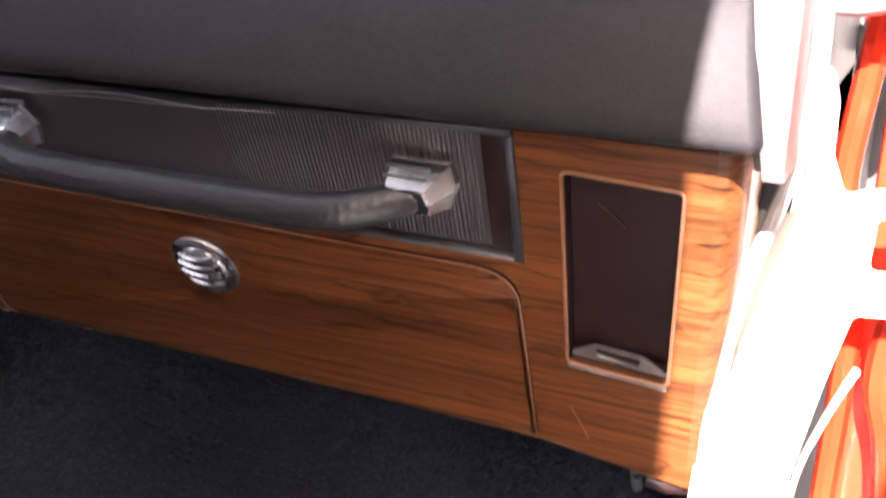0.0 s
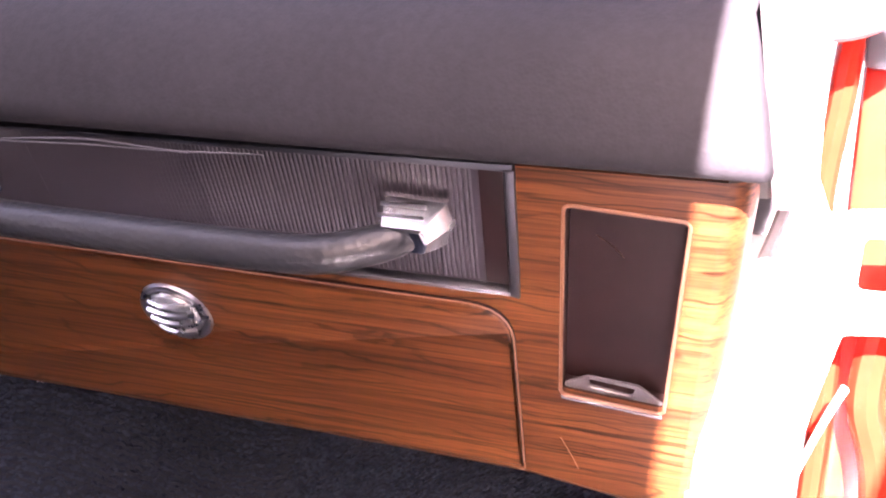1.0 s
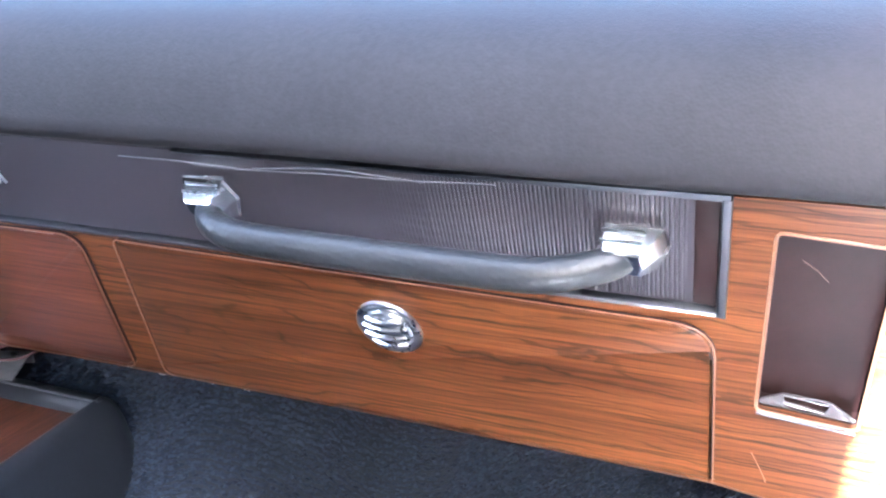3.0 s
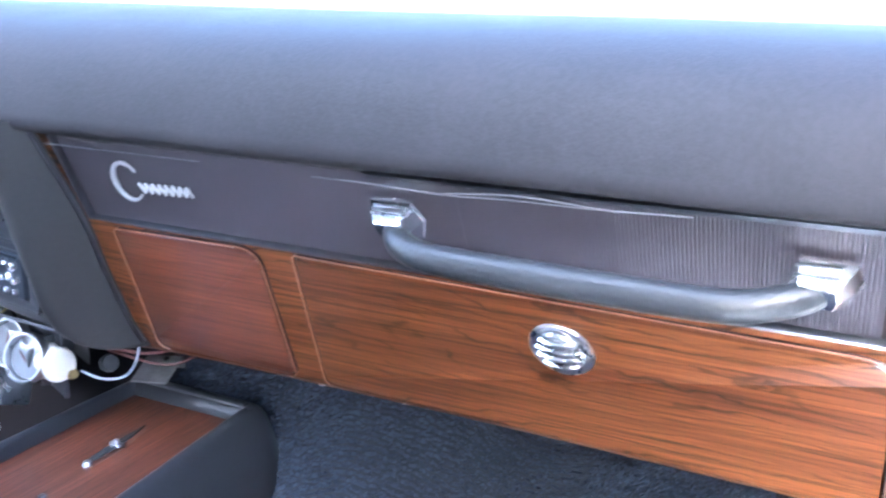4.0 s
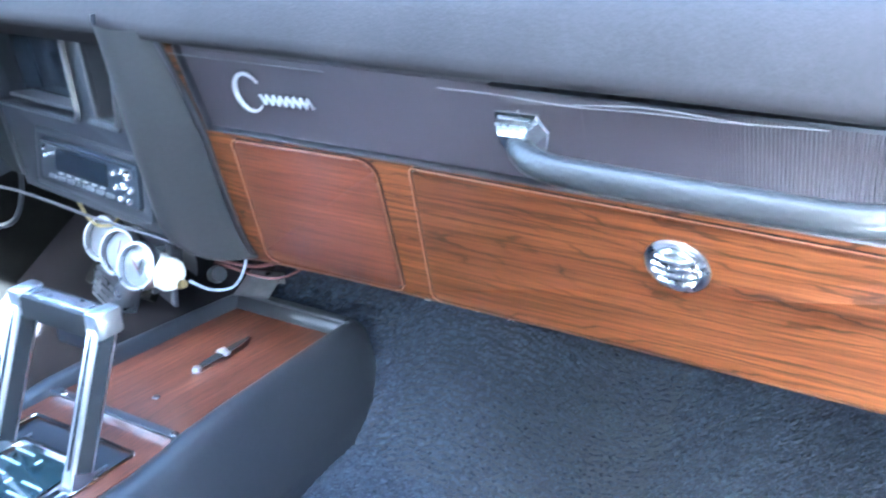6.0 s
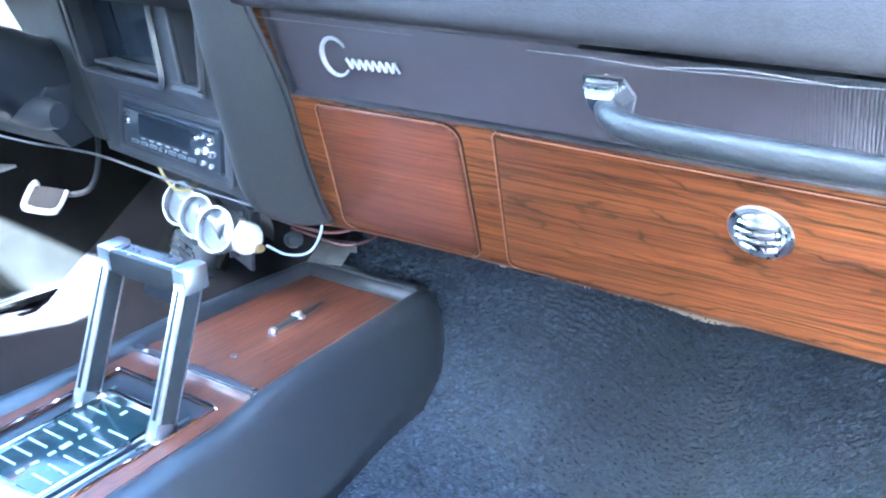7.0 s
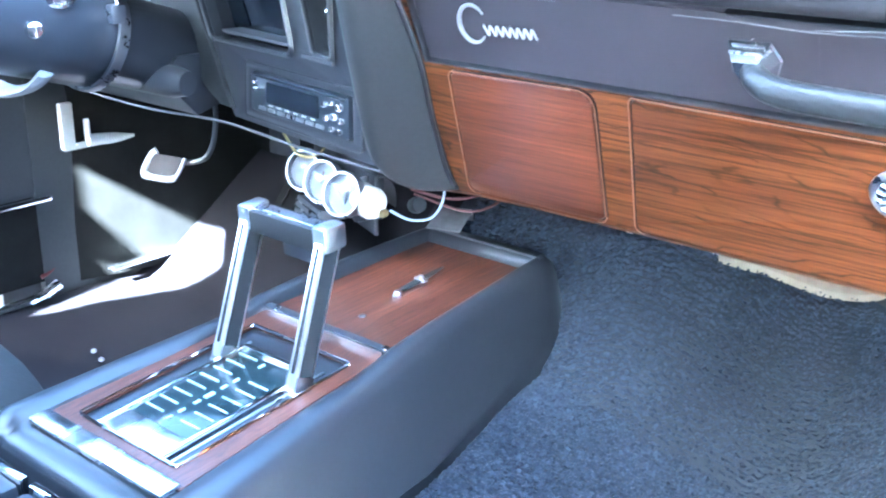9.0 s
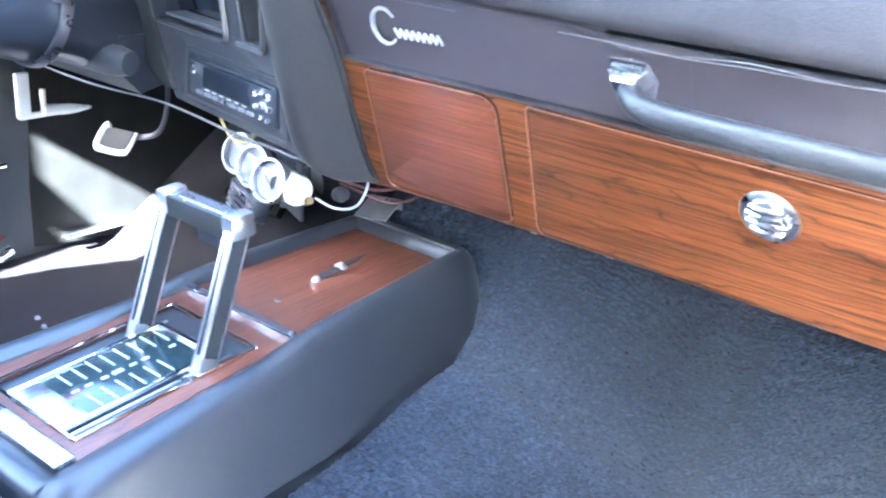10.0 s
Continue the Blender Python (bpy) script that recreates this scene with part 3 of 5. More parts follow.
bm = bmesh.new()
profile = [(0.054, 0.584), (0.040, 0.5852), (0.0335, 0.5872), (0.0305, 0.592), (0.0312, 0.599), (0.0335, 0.6085), (0.0375, 0.6215), (0.0450, 0.6355), (0.057, 0.6470),
           (0.075, 0.6553), (0.10, 0.6618), (0.125, 0.6650), (0.15, 0.6660), (0.19, 0.6652), (0.25, 0.6615), (0.32, 0.6555), (0.340, 0.6528), (0.349, 0.6500), (0.352, 0.643), (0.352, 0.60), (0.20, 0.575), (0.07, 0.572)]


def pad_x(x, z):
    """The pad's door end leans inwards towards its top."""
    end = 0.7010 - 0.18 * max(0.0, z - 0.59)
    return x if x < 0.4 else 0.4 + (x - 0.4) * (end - 0.4) / 0.287


rings = []
for i in range(61):
    x = -0.715 + 1.402 * i / 60
    sag = 0.0008 * noise.noise((x * 5, 0.2, 0.7))
    rings.append([(pad_x(x, z), y, z + sag) for y, z in profile])
cy, cz = 0.19, 0.610
for dx, f in ((0.0012, 0.995), (0.0024, 0.980), (0.0032, 0.94)):
    rings.append([(pad_x(0.687, z) + dx, cy + (y - cy) * f, cz + (z - cz) * f) for y, z in profile])
ring_loft(bm, rings)
pad = part("pad", bm, PAD, dash, "grained black vinyl crash pad, dusty and slightly faded", 50)

bm = bmesh.new()                                    # stitched rim at the windscreen edge of the pad
tube(bm, [(-0.71 + 0.047 * i, 0.3475, 0.6512) for i in range(31)], 0.004, 8)
part("pad_piping", bm, PAD, dash, "raised piping along the rear of the pad")

ASH = [(0.0576, 0.0835), (0.1887, 0.0812), (0.1714, 0.2110), (0.0340, 0.2125)]
GLOVE = [(0.2199, 0.0815), (0.5925, 0.0885), (0.5850, 0.2160), (0.1993, 0.2125)]
VENT = [(0.6235, 0.0205), (0.6745, 0.0240), (0.6615, 0.1520), (0.6115, 0.1475)]
ASH_R, GLOVE_R, VENT_R = (0.007, 0.016, 0.010, 0.010), (0.006, 0.022, 0.003, 0.008), (0.004, 0.004, 0.004, 0.004)


def grown(pts, d):
    c = sum((Vector(p) for p in pts), Vector((0, 0))) / len(pts)
    return [(p[0] + math.copysign(d, p[0] - c.x), p[1] + math.copysign(d, p[1] - c.y)) for p in pts]


outline = [(0.0215, 0.002), (0.0385, 0.002), (0.0325, 0.0785), (0.5985, 0.0800), (0.6050, 0.002), (0.688, 0.002), (0.6660, 0.2380), (0.630, 0.2290), (0.585, 0.2200),
           (0.50, 0.2180), (0.40, 0.2165), (0.30, 0.2155), (0.20, 0.2160), (0.10, 0.2165), (0.03, 0.2190), (-0.006, 0.2230)]
bm = bmesh.new()
slab(bm, flip(outline), -0.0035, 0.0, FACE, 0.0,
     [flip(rounded(grown(ASH, 0.0017), ASH_R)), flip(rounded(grown(GLOVE, 0.0017), GLOVE_R)), flip(rounded(VENT, VENT_R))])
rows = []                                           # the rounded end that turns towards the hinge pillar
for k in range(9):
    s = 0.002 + 0.236 * k / 8
    xe = 0.688 - 0.022 * k / 8
    rows.append([fp(xe + 0.012 * math.sin(a), s, -0.012 * (1 - math.cos(a))) for a in [math.pi / 2 * q / 6 for q in range(7)]] + [fp(xe + 0.012, s, -0.06)])
ring_loft(bm, rows, False, False)
rows = [[fp(x, s, 0.0), fp(x, s + 0.004, -0.001), fp(x, s + 0.006, -0.005), fp(x, s + 0.004, -0.03)] for x, s in reversed(outline[6:])]
ring_loft(bm, rows, False, False)                   # the lower edge rolls under
part("wood_trim", bm, DASHWOOD, dash, "walnut-grain laminate trim, sun-struck at its door end", 50)

bm = bmesh.new()                                    # moulded lips round the openings
bead(bm, flip(rounded(VENT, VENT_R)), 0.0004, 0.0009, FACE)
part("vent_lip", bm, EDGE, dash, "pale moulded lip round the open vent hole")
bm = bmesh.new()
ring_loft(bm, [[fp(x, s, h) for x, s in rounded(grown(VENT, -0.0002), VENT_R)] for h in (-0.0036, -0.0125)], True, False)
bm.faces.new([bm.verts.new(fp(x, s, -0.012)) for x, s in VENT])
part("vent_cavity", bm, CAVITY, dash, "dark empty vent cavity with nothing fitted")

bm = bmesh.new()                                    # loose clear clip left at the bottom of the vent hole
slab(bm, flip(rounded([(0.6118, 0.1500), (0.6125, 0.1450), (0.6245, 0.1375), (0.6490, 0.1400), (0.6605, 0.1515), (0.6612, 0.1560)], 0.002, 3)), -0.0062, -0.0048, FACE, 0.0004,
     [flip(rounded([(0.6255, 0.1390), (0.6475, 0.1420), (0.6455, 0.1482), (0.6250, 0.1445)], 0.0015, 3))])
bead(bm, flip(rounded([(0.6250, 0.1385), (0.6480, 0.1415), (0.6460, 0.1488), (0.6245, 0.1450)], 0.0015, 3)), -0.0048, 0.0005, FACE, 5)
slab(bm, flip([(0.612, 0.1478), (0.6605, 0.1530), (0.6608, 0.1548), (0.6118, 0.1498)]), -0.006, 0.0018, FACE, 0.0006)
part("vent_clip", bm, CLEAR, dash, "grey clear plastic clip with a slot")

# ribbed insert with its metal frame
bm = bmesh.new()
slab(bm, flip([(0.0385, 0.001), (0.6045, 0.001), (0.5985, 0.0795), (0.0325, 0.0780)]), -0.0065, -0.0045, FACE)
slab(bm, flip([(0.052, 0.0062), (0.3560, 0.0062), (0.3526, 0.0755), (0.0475, 0.0755)]), -0.0045, -0.0037, FACE)
part("insert_backing", bm, INSERT, dash, "smooth black insert panel")
bm = bmesh.new()
rows, pitch = [], 0.0023
count = int((0.5865 - 0.350) / pitch)
for i in range(count):
    for f in (0.0, 0.10, 0.25, 0.42, 0.58, 0.75, 0.90):
        x = 0.350 + pitch * (i + f)
        # ribs flatten leftwards: their fading reflection is put into the height
        h = -0.0038 + 0.0007 * math.sin(math.pi * f) ** 0.8 * smoothstep(0.40, 0.49, x)
        rows.append([fp(x, 0.006, h), fp(x - 0.0055 * x / 0.6, 0.0755, h)])
ring_loft(bm, rows, False, False)
tagged(part("insert_ribs", bm, INSERT, dash, "fine upright ribs of the black insert", 70), kind="stuff")
# near-black strip: the smooth band's dark reflection is put into its colour
bm = bmesh.new()
slab(bm, flip([(0.5876, 0.0055), (0.6004, 0.0050), (0.5945, 0.0775), (0.5821, 0.0762)]), -0.0045, -0.0034, FACE, 0.0003)
part("insert_border", bm, CAVITY, dash, "smooth border beside the ribs, its dark reflection put into the colour")
bm = bmesh.new()
slab(bm, flip([(0.6002, 0.0035), (0.6050, 0.0030), (0.5988, 0.0800), (0.5942, 0.0790)]), -0.0045, 0.0022, FACE, 0.001)
slab(bm, flip([(0.0330, 0.0768), (0.5950, 0.0778), (0.5985, 0.0802), (0.0325, 0.0787)]), -0.0045, 0.0008, FACE, 0.0004)
slab(bm, flip([(0.0375, 0.0015), (0.0398, 0.0015), (0.0345, 0.0785), (0.0322, 0.0785)]), -0.0045, 0.0012, FACE, 0.0005)
slab(bm, flip([(0.300, 0.0022), (0.6046, 0.0005), (0.6042, 0.0048), (0.300, 0.0040)]), -0.0045, 0.0016, FACE, 0.0006)
part("insert_frame", bm, TRIM, dash, "worn grey metal frame round the insert")


def sag(x):
    return 0.0046 + 0.0016 * math.exp(-((x - 0.37) / 0.03) ** 2) + 0.0007 * math.sin(x * 60) * smoothstep(0.28, 0.33, x)


bm = bmesh.new()                                    # loose edging that hangs in waves below the pad's lip
tube(bm, [fp(x, sag(x) - 0.003 - 0.0022 * smoothstep(0.38, 0.50, x), 0.0105) for x in [0.270 + 0.0053 * i for i in range(44)]], 0.00045, 6)
tube(bm, [fp(x, sag(x) - 0.0045 - 0.0022 * math.sin(math.pi * (x - 0.36) / 0.10), 0.0108) for x in [0.36 + 0.005 * i for i in range(21)]], 0.00045, 6)
tube(bm, [fp(x, 0.0022, 0.0085) for x in [0.042 + 0.005 * i for i in range(29)]], 0.0004, 6)
part("pad_edging", bm, EDGING, dash, "thin loose grey edging strip under the pad lip")

# the padded cheek between the walnut trim and the middle of the dashboard
bm = bmesh.new()
left = smooth_path([(-0.015, 0.024, 0.602), (-0.024, 0.050, 0.530), (-0.031, 0.074, 0.465), (-0.034, 0.094, 0.418), (-0.022, 0.118, 0.400), (-0.010, 0.150, 0.398)], 5)
right = smooth_path([fp(0.0300, -0.014, 0.006), fp(0.0295, 0.07, 0.003), fp(0.0190, 0.14, 0.003), fp(0.0145, 0.200, 0.003), fp(0.0190, 0.221, -0.004), fp(0.0230, 0.230, -0.035)], 5)
rows = []
for a, b in zip(left, right):
    row = [a + Vector((-0.004, 0.10, 0)), a + Vector((-0.006, 0.012, 0)), a + Vector((-0.003, 0.002, 0))]
    for q in range(9):
        t = q / 8
        p = a.lerp(b, t)
        row.append(p + Vector((0, -0.012, -0.004)) * math.sin(math.pi * t ** 0.8))
    row.append(b + Vector((0.0016, 0.003, 0)))
    rows.append(row)
ring_loft(bm, rows, False, False)
part("cheek", bm, WING, dash, "padded black vinyl cheek beside the radio", 70)
bm = bmesh.new()
tube(bm, [p + Vector((0.0010, -0.001, 0)) for p in right[:-8]], 0.0018, 6)
part("cheek_welt", bm, TRIM, dash, "thin grey welt along the cheek")

bm = bmesh.new()                                    # dark foot and pale strap below the door end of the trim
tube(bm, [fp(0.643, 0.250, -0.013), fp(0.655, 0.253, -0.013), fp(0.668, 0.252, -0.012), fp(0.678, 0.246, -0.012)], [0.009, 0.0085, 0.006, 0.002], 12)
part("trim_foot", bm, CAVITY, dash, "rounded black foot below the trim")
bm = bmesh.new()
tube(bm, [fp(0.6375, 0.236, -0.007), fp(0.6360, 0.250, -0.011), fp(0.6335, 0.275, -0.016)], 0.0034, 8)
part("trim_strap", bm, STEEL, dash, "short pale strap below the trim")

# small fittings on the lower edge
for x, s, w in ((0.190, 0.2205, 0.008), (0.232, 0.2215, 0.004), (0.160, 0.2195, 0.005), (0.262, 0.2212, 0.005)):
    bm = bmesh.new()
    box(bm, fp(x, s, -0.004), (w, 0.006, 0.004), 0.001)
    part("bump_stop", bm, ALUMINIUM, dash, "small bright stop under the doors")


def raised_door(name, pts, radii, h, material, label, category):
    """A lid in the dashboard with a rolled lip."""
    ob = thing(name, fp(pts[3][0], pts[3][1], 0), label, category)
    bm = bmesh.new()
    slab(bm, flip(rounded(pts, radii)), -0.003, h, FACE, 0.0014)
    part("lid", bm, material, ob)
    # pale bead on three sides; the edge highlight is put into its colour
    bm = bmesh.new()
    loop = flip(rounded(grown(pts, -0.0016), radii))
    bead(bm, loop[21:] + loop[:21], h + 0.0001, 0.00048, FACE, 5, False)
    part("lip", bm, EDGE, ob, "pale lip round the lid, its highlight put into the colour")
    # the shadow gap round the lid is put into a dark bead
    bm = bmesh.new()
    loop = flip(rounded(grown(pts, 0.0007), radii))
    bead(bm, loop[21:] + loop[:21], 0.0002, 0.0008, FACE, 5, False)
    part("shadow_bead", bm, CAVITY, ob, "dark bead for the shadow gap round the lid")
    return ob


raised_door("ashtray_door", ASH, ASH_R, 0.0030, DOORWOOD, "closed reddish walnut-grain ashtray lid in the dashboard", "ashtray")
glove = raised_door("glove_box_door", GLOVE, GLOVE_R, 0.0022, DASHWOOD, "closed walnut-grain glove box door in the dashboard", "glove box")

# latch knob
M = FACE @ Matrix.Translation((0.4040, -0.1230, 0.0022))
bm = bmesh.new()
lathe(bm, [(0.0212, -0.002), (0.0212, 0.0008), (0.0206, 0.0020), (0.0192, 0.0024), (0.0176, 0.0018), (0.0168, 0.0004), (0.0, 0.0002)], M, 40)
knob = part("latch_knob", bm, STEEL, glove, "round chrome glove box latch with finger ridges")
bm = bmesh.new()
lathe(bm, [(0.0158, 0.0002), (0.0158, 0.0026), (0.0146, 0.0038), (0.0, 0.0042)], M, 36)
part("latch_barrel", bm, KNOB, knob)
for k in range(4):
    v = -0.0096 + 0.0064 * k
    half = math.sqrt(max(0.0, 0.0146 ** 2 - v * v))
    bm = bmesh.new()
    tube(bm, [M @ Vector((half * c, v, 0.0034 + 0.0026 * (1 - c * c))) for c in [-1 + 2 * q / 10 for q in range(11)]], 0.0021, 8)
    part("latch_ridge", bm, KNOB, knob)

for pts, h in (([(0.6085, 0.1850), (0.6110, 0.1930), (0.6140, 0.2030), (0.6158, 0.2110)], 0.0001), ([(0.6330, 0.0480), (0.6390, 0.0530), (0.6440, 0.0600)], -0.0118)):
    bm = bmesh.new()
    tube(bm, [fp(x, s, h) for x, s in pts], 0.0005, 5, 0.3)
    part("scratch", bm, EDGE, dash, "pale thin scratch")

# grab handle
handle = thing("grab_handle", fp(0.438, 0.034, 0.0), "black padded grab handle on chrome mounts across the dashboard", "grab handle")
path = smooth_path([fp(0.3190, 0.0335, 0.006), fp(0.3215, 0.0336, 0.015), fp(0.330, 0.0340, 0.0235), fp(0.346, 0.0345, 0.0290), fp(0.375, 0.0350, 0.0305), fp(0.440, 0.0355, 0.0310),
                    fp(0.500, 0.0360, 0.0305), fp(0.522, 0.0362, 0.0285), fp(0.538, 0.0362, 0.0225), fp(0.551, 0.0362, 0.0150), fp(0.558, 0.0362, 0.006)], 6)
bm = bmesh.new()
tube(bm, path, [0.0078 + 0.0009 * math.sin(math.pi * i / (len(path) - 1)) for i in range(len(path))], 20, 1.05)
part("bar", bm, GRIP, handle, "grained black grip bar", 60)
for cx, cs, lean in ((0.3175, 0.0330, 1), (0.5570, 0.0362, -1)):
    bm = bmesh.new()
    hexa = [(-0.0165, 0.0125), (0.0115, 0.0135), (0.0175, 0.0015), (0.0130, -0.0125), (-0.0120, -0.0135), (-0.0175, -0.0010)]
    rings = []
    for k, (h, f, dx) in enumerate(((0.0, 1.0, 0), (0.0025, 1.0, 0), (0.0040, 0.95, 0), (0.0150, 0.66, 0.0015), (0.0160, 0.58, 0.0015))):
        rings.append([fp(cx + lean * (x * f * 1.0 + dx * 1.2), cs - y * f, h + 0.10 * h * (y / 0.0135)) for x, y in hexa])
    ring_loft(bm, rings)
    part("mount", bm, MOUNT, handle, "faceted chrome handle mount", 12)
    bm = bmesh.new()
    for dy, h in ((0.0122, 0.0062), (0.0102, 0.0112)):
        box(bm, (-0.002, dy, h), (0.021, 0.0014, 0.0014), 0.0004, Matrix.Translation(fp(cx, cs, 0)) @ FACE.to_3x3().to_4x4())
    part("mount_rib", bm, STEEL, handle)

# badge: a plain bright sweep and a wavy line
badge = thing("dashboard_badge", fp(0.115, 0.036, 0), "chrome badge with a curved sweep and a wavy line", "badge")
bm = bmesh.new()
pts = []
for k in range(34):
    a = radians(35 + 285 * k / 33)
    pts.append(fp(0.0945 + 0.0125 * math.cos(a) + 0.0030 * math.sin(a), 0.0362 - 0.0165 * math.sin(a), -0.0005))
tube(bm, pts, [0.0009 + 0.0010 * math.sin(math.pi * k / 33) for k in range(34)], 8)
part("sweep", bm, BADGE, badge)
bm = bmesh.new()
pts = [fp(0.104 + 0.047 * k / 96, 0.0405 - 0.0015 * k / 96 - 0.0040 * math.cos(2 * math.pi * 7.5 * k / 96), -0.0005) for k in range(97)]
tube(bm, pts, 0.0010, 7)
part("wavy_line", bm, BADGE, badge)


# ---- middle of the dashboard: dial pods, radio ----
STACK = Matrix(((0.986, 0, -0.167, -0.06), (-0.167, 0, -0.986, 0.107), (0, 1, 0, 0.0), (0, 0, 0, 1)))     # along the panel, up, out of it


def sp(u, z, h=0.0):
    return STACK @ Vector((u, z, h))


bm = bmesh.new()
RADIO_HOLE = [(-0.178, 0.4275), (-0.008, 0.4275), (-0.008, 0.4680), (-0.176, 0.4680)]
POD = [(-0.254, 0.4905), (-0.104, 0.4915), (-0.130, 0.578), (-0.300, 0.578)]
POD2 = [(-0.068, 0.499), (-0.040, 0.497), (-0.044, 0.578), (-0.094, 0.578)]
slab(bm, [(-0.335, 0.592), (-0.222, 0.412), (0.03, 0.410), (0.03, 0.592)], -0.012, 0.0, STACK, 0.001,
     [rounded(RADIO_HOLE, 0.003, 3), rounded(POD, 0.010, 4), rounded(POD2, 0.006, 4)])
slab(bm, [(-0.34, 0.595), (-0.22, 0.415), (0.03, 0.415), (0.03, 0.595)], -0.045, -0.040, STACK)
part("middle_panel", bm, SATIN, dash, "satin black middle panel with two dial pods")
for pts, r in ((POD, 0.010), (POD2, 0.006)):
    bm = bmesh.new()
    loop = rounded(pts, r, 5)
    ring_loft(bm, [[sp(u, z, 0.002) for u, z in rounded(grown(pts, 0.004), r, 5)], [sp(u, z, 0.005) for u, z in rounded(grown(pts, 0.0015), r, 5)], [sp(u, z, 0.004) for u, z in loop],
                   [sp(u, z, -0.030) for u, z in rounded(grown(pts, -0.006), r, 5)]], True, False)
    part("pod_bezel", bm, SATIN, dash, "deep black bezel round a dial")
    bm = bmesh.new()
    bead(bm, rounded(grown(pts, 0.0012), r, 5), 0.0052, 0.0010, STACK, 6)
    part("pod_trim", bm, EDGING, dash, "thin glossy edge of the pod")
    bm = bmesh.new()
    bm.faces.new([bm.verts.new(sp(u, z, -0.029)) for u, z in grown(pts, -0.004)])
    part("dial_glass", bm, SCREEN, dash, "dark dial glass")
bm = bmesh.new()
slab(bm, [(-0.246, 0.4950), (-0.110, 0.4960), (-0.111, 0.4995), (-0.247, 0.4985)], -0.028, -0.004, STACK, 0.001)
slab(bm, [(-0.090, 0.4905), (-0.040, 0.4905), (-0.040, 0.4955), (-0.090, 0.4955)], 0.0, 0.003, STACK, 0.001)
part("pod_sill", bm, EDGING, dash, "bright sill along the pod's foot")
for z, w in ((0.506, 0.010), (0.518, 0.008), (0.534, 0.008)):
    bm = bmesh.new()
    box(bm, (0, 0, 0), (w, 0.007, 0.016), 0.002, Matrix.Translation(sp(-0.062 + 0.004 * math.sin(z * 900), z, -0.014)) @ STACK.to_3x3().to_4x4())
    part("heater_lever", bm, CHROME, dash, "bright heater lever knob")

bm = bmesh.new()                                    # lower lip of the dashboard and the driver's knee panel
tube(bm, smooth_path([(-0.70, 0.150, 0.405), (-0.50, 0.135, 0.402), (-0.40, 0.130, 0.403), (-0.28, 0.130, 0.408), (-0.15, 0.118, 0.405), (-0.03, 0.104, 0.407)], 6), 0.0014, 8)
part("lower_lip", bm, EDGING, dash, "thin lighter lower edge of the dashboard")
bm = bmesh.new()
ring_loft(bm, [[(x, 0.140, 0.405), (x, 0.114, 0.432), (x, 0.108, 0.456), (x, 0.118, 0.470), (x, 0.18, 0.470), (x, 0.18, 0.415)] for x in (-0.70, -0.45, -0.335)])
part("knee_panel", bm, SATIN, dash, "black knee panel below the steering column")
bm = bmesh.new()
slab(bm, [(-0.76, 0.43), (-0.27, 0.43), (-0.31, 0.60), (-0.76, 0.60)], -0.062, -0.057, STACK)
part("recess_back", bm, SATIN, dash, "black back of the dial recess")
bm = bmesh.new()
tube(bm, [(-0.45, 0.105, 0.445), (-0.335, 0.112, 0.445), (-0.315, 0.115, 0.445)], [0.017, 0.017, 0.013], 16)
part("knee_roll", bm, SATIN, dash, "rounded black roll with a worn end")
bm = bmesh.new()
slab(bm, [(-0.505, 0.60), (-0.322, 0.60), (-0.263, 0.49), (-0.246, 0.465), (-0.219, 0.421), (-0.243, 0.421), (-0.302, 0.4470)], -0.01, 0.006, STACK, 0.004)
part("slanted_rib", bm, RIB, dash, "slanted black vinyl rib beside the dials")
# the sky's reflection is put into this panel's pale colour
bm = bmesh.new()
slab(bm, [(-0.75, 0.505), (-0.385, 0.508), (-0.40, 0.60), (-0.75, 0.60)], -0.02, -0.008, STACK, 0.002)
part("dial_panel", bm, GLARE, dash, "dial panel behind the steering wheel, sky reflection in its pale colour")

radio = thing("car_radio", sp(-0.09, 0.43, 0), "grey car radio with a dark display in a black surround", "radio")
bm = bmesh.new()
slab(bm, rounded([(-0.192, 0.4190), (0.004, 0.4190), (0.004, 0.4750), (-0.188, 0.4750)], 0.004, 3), 0.0, 0.004, STACK, 0.001,
     [rounded([(-0.178, 0.4275), (-0.008, 0.4275), (-0.008, 0.4680), (-0.174, 0.4680)], 0.003, 3)])
bead(bm, rounded([(-0.192, 0.4190), (0.004, 0.4190), (0.004, 0.4750), (-0.188, 0.4750)], 0.004, 3), 0.0035, 0.0011, STACK, 6)
part("surround", bm, SATIN, radio, "black surround with a worn edge")
bm = bmesh.new()
slab(bm, rounded([(-0.176, 0.4285), (-0.010, 0.4285), (-0.010, 0.4670), (-0.174, 0.4670)], 0.004, 4), -0.03, 0.007, STACK, 0.0015)
face = part("faceplate", bm, GUNMETAL, radio, "blue-grey radio faceplate")
bm = bmesh.new()
slab(bm, rounded([(-0.147, 0.4400), (-0.056, 0.4400), (-0.056, 0.4605), (-0.145, 0.4605)], 0.002, 3), 0.005, 0.0076, STACK)
part("display", bm, SCREEN, face, "dark glossy display")
bm = bmesh.new()
slab(bm, [(-0.172, 0.4635), (-0.014, 0.4635), (-0.014, 0.4655), (-0.171, 0.4655)], 0.005, 0.0080, STACK)
part("bright_line", bm, CHROME, face)
for i in range(7):
    bm = bmesh.new()
    u = -0.160 + 0.0165 * i
    slab(bm, rounded([(u, 0.4315), (u + 0.0125, 0.4315), (u + 0.0125, 0.4352), (u, 0.4352)], 0.001, 2), 0.006, 0.0086, STACK, 0.0005)
    part("preset_button", bm, STEEL, face)
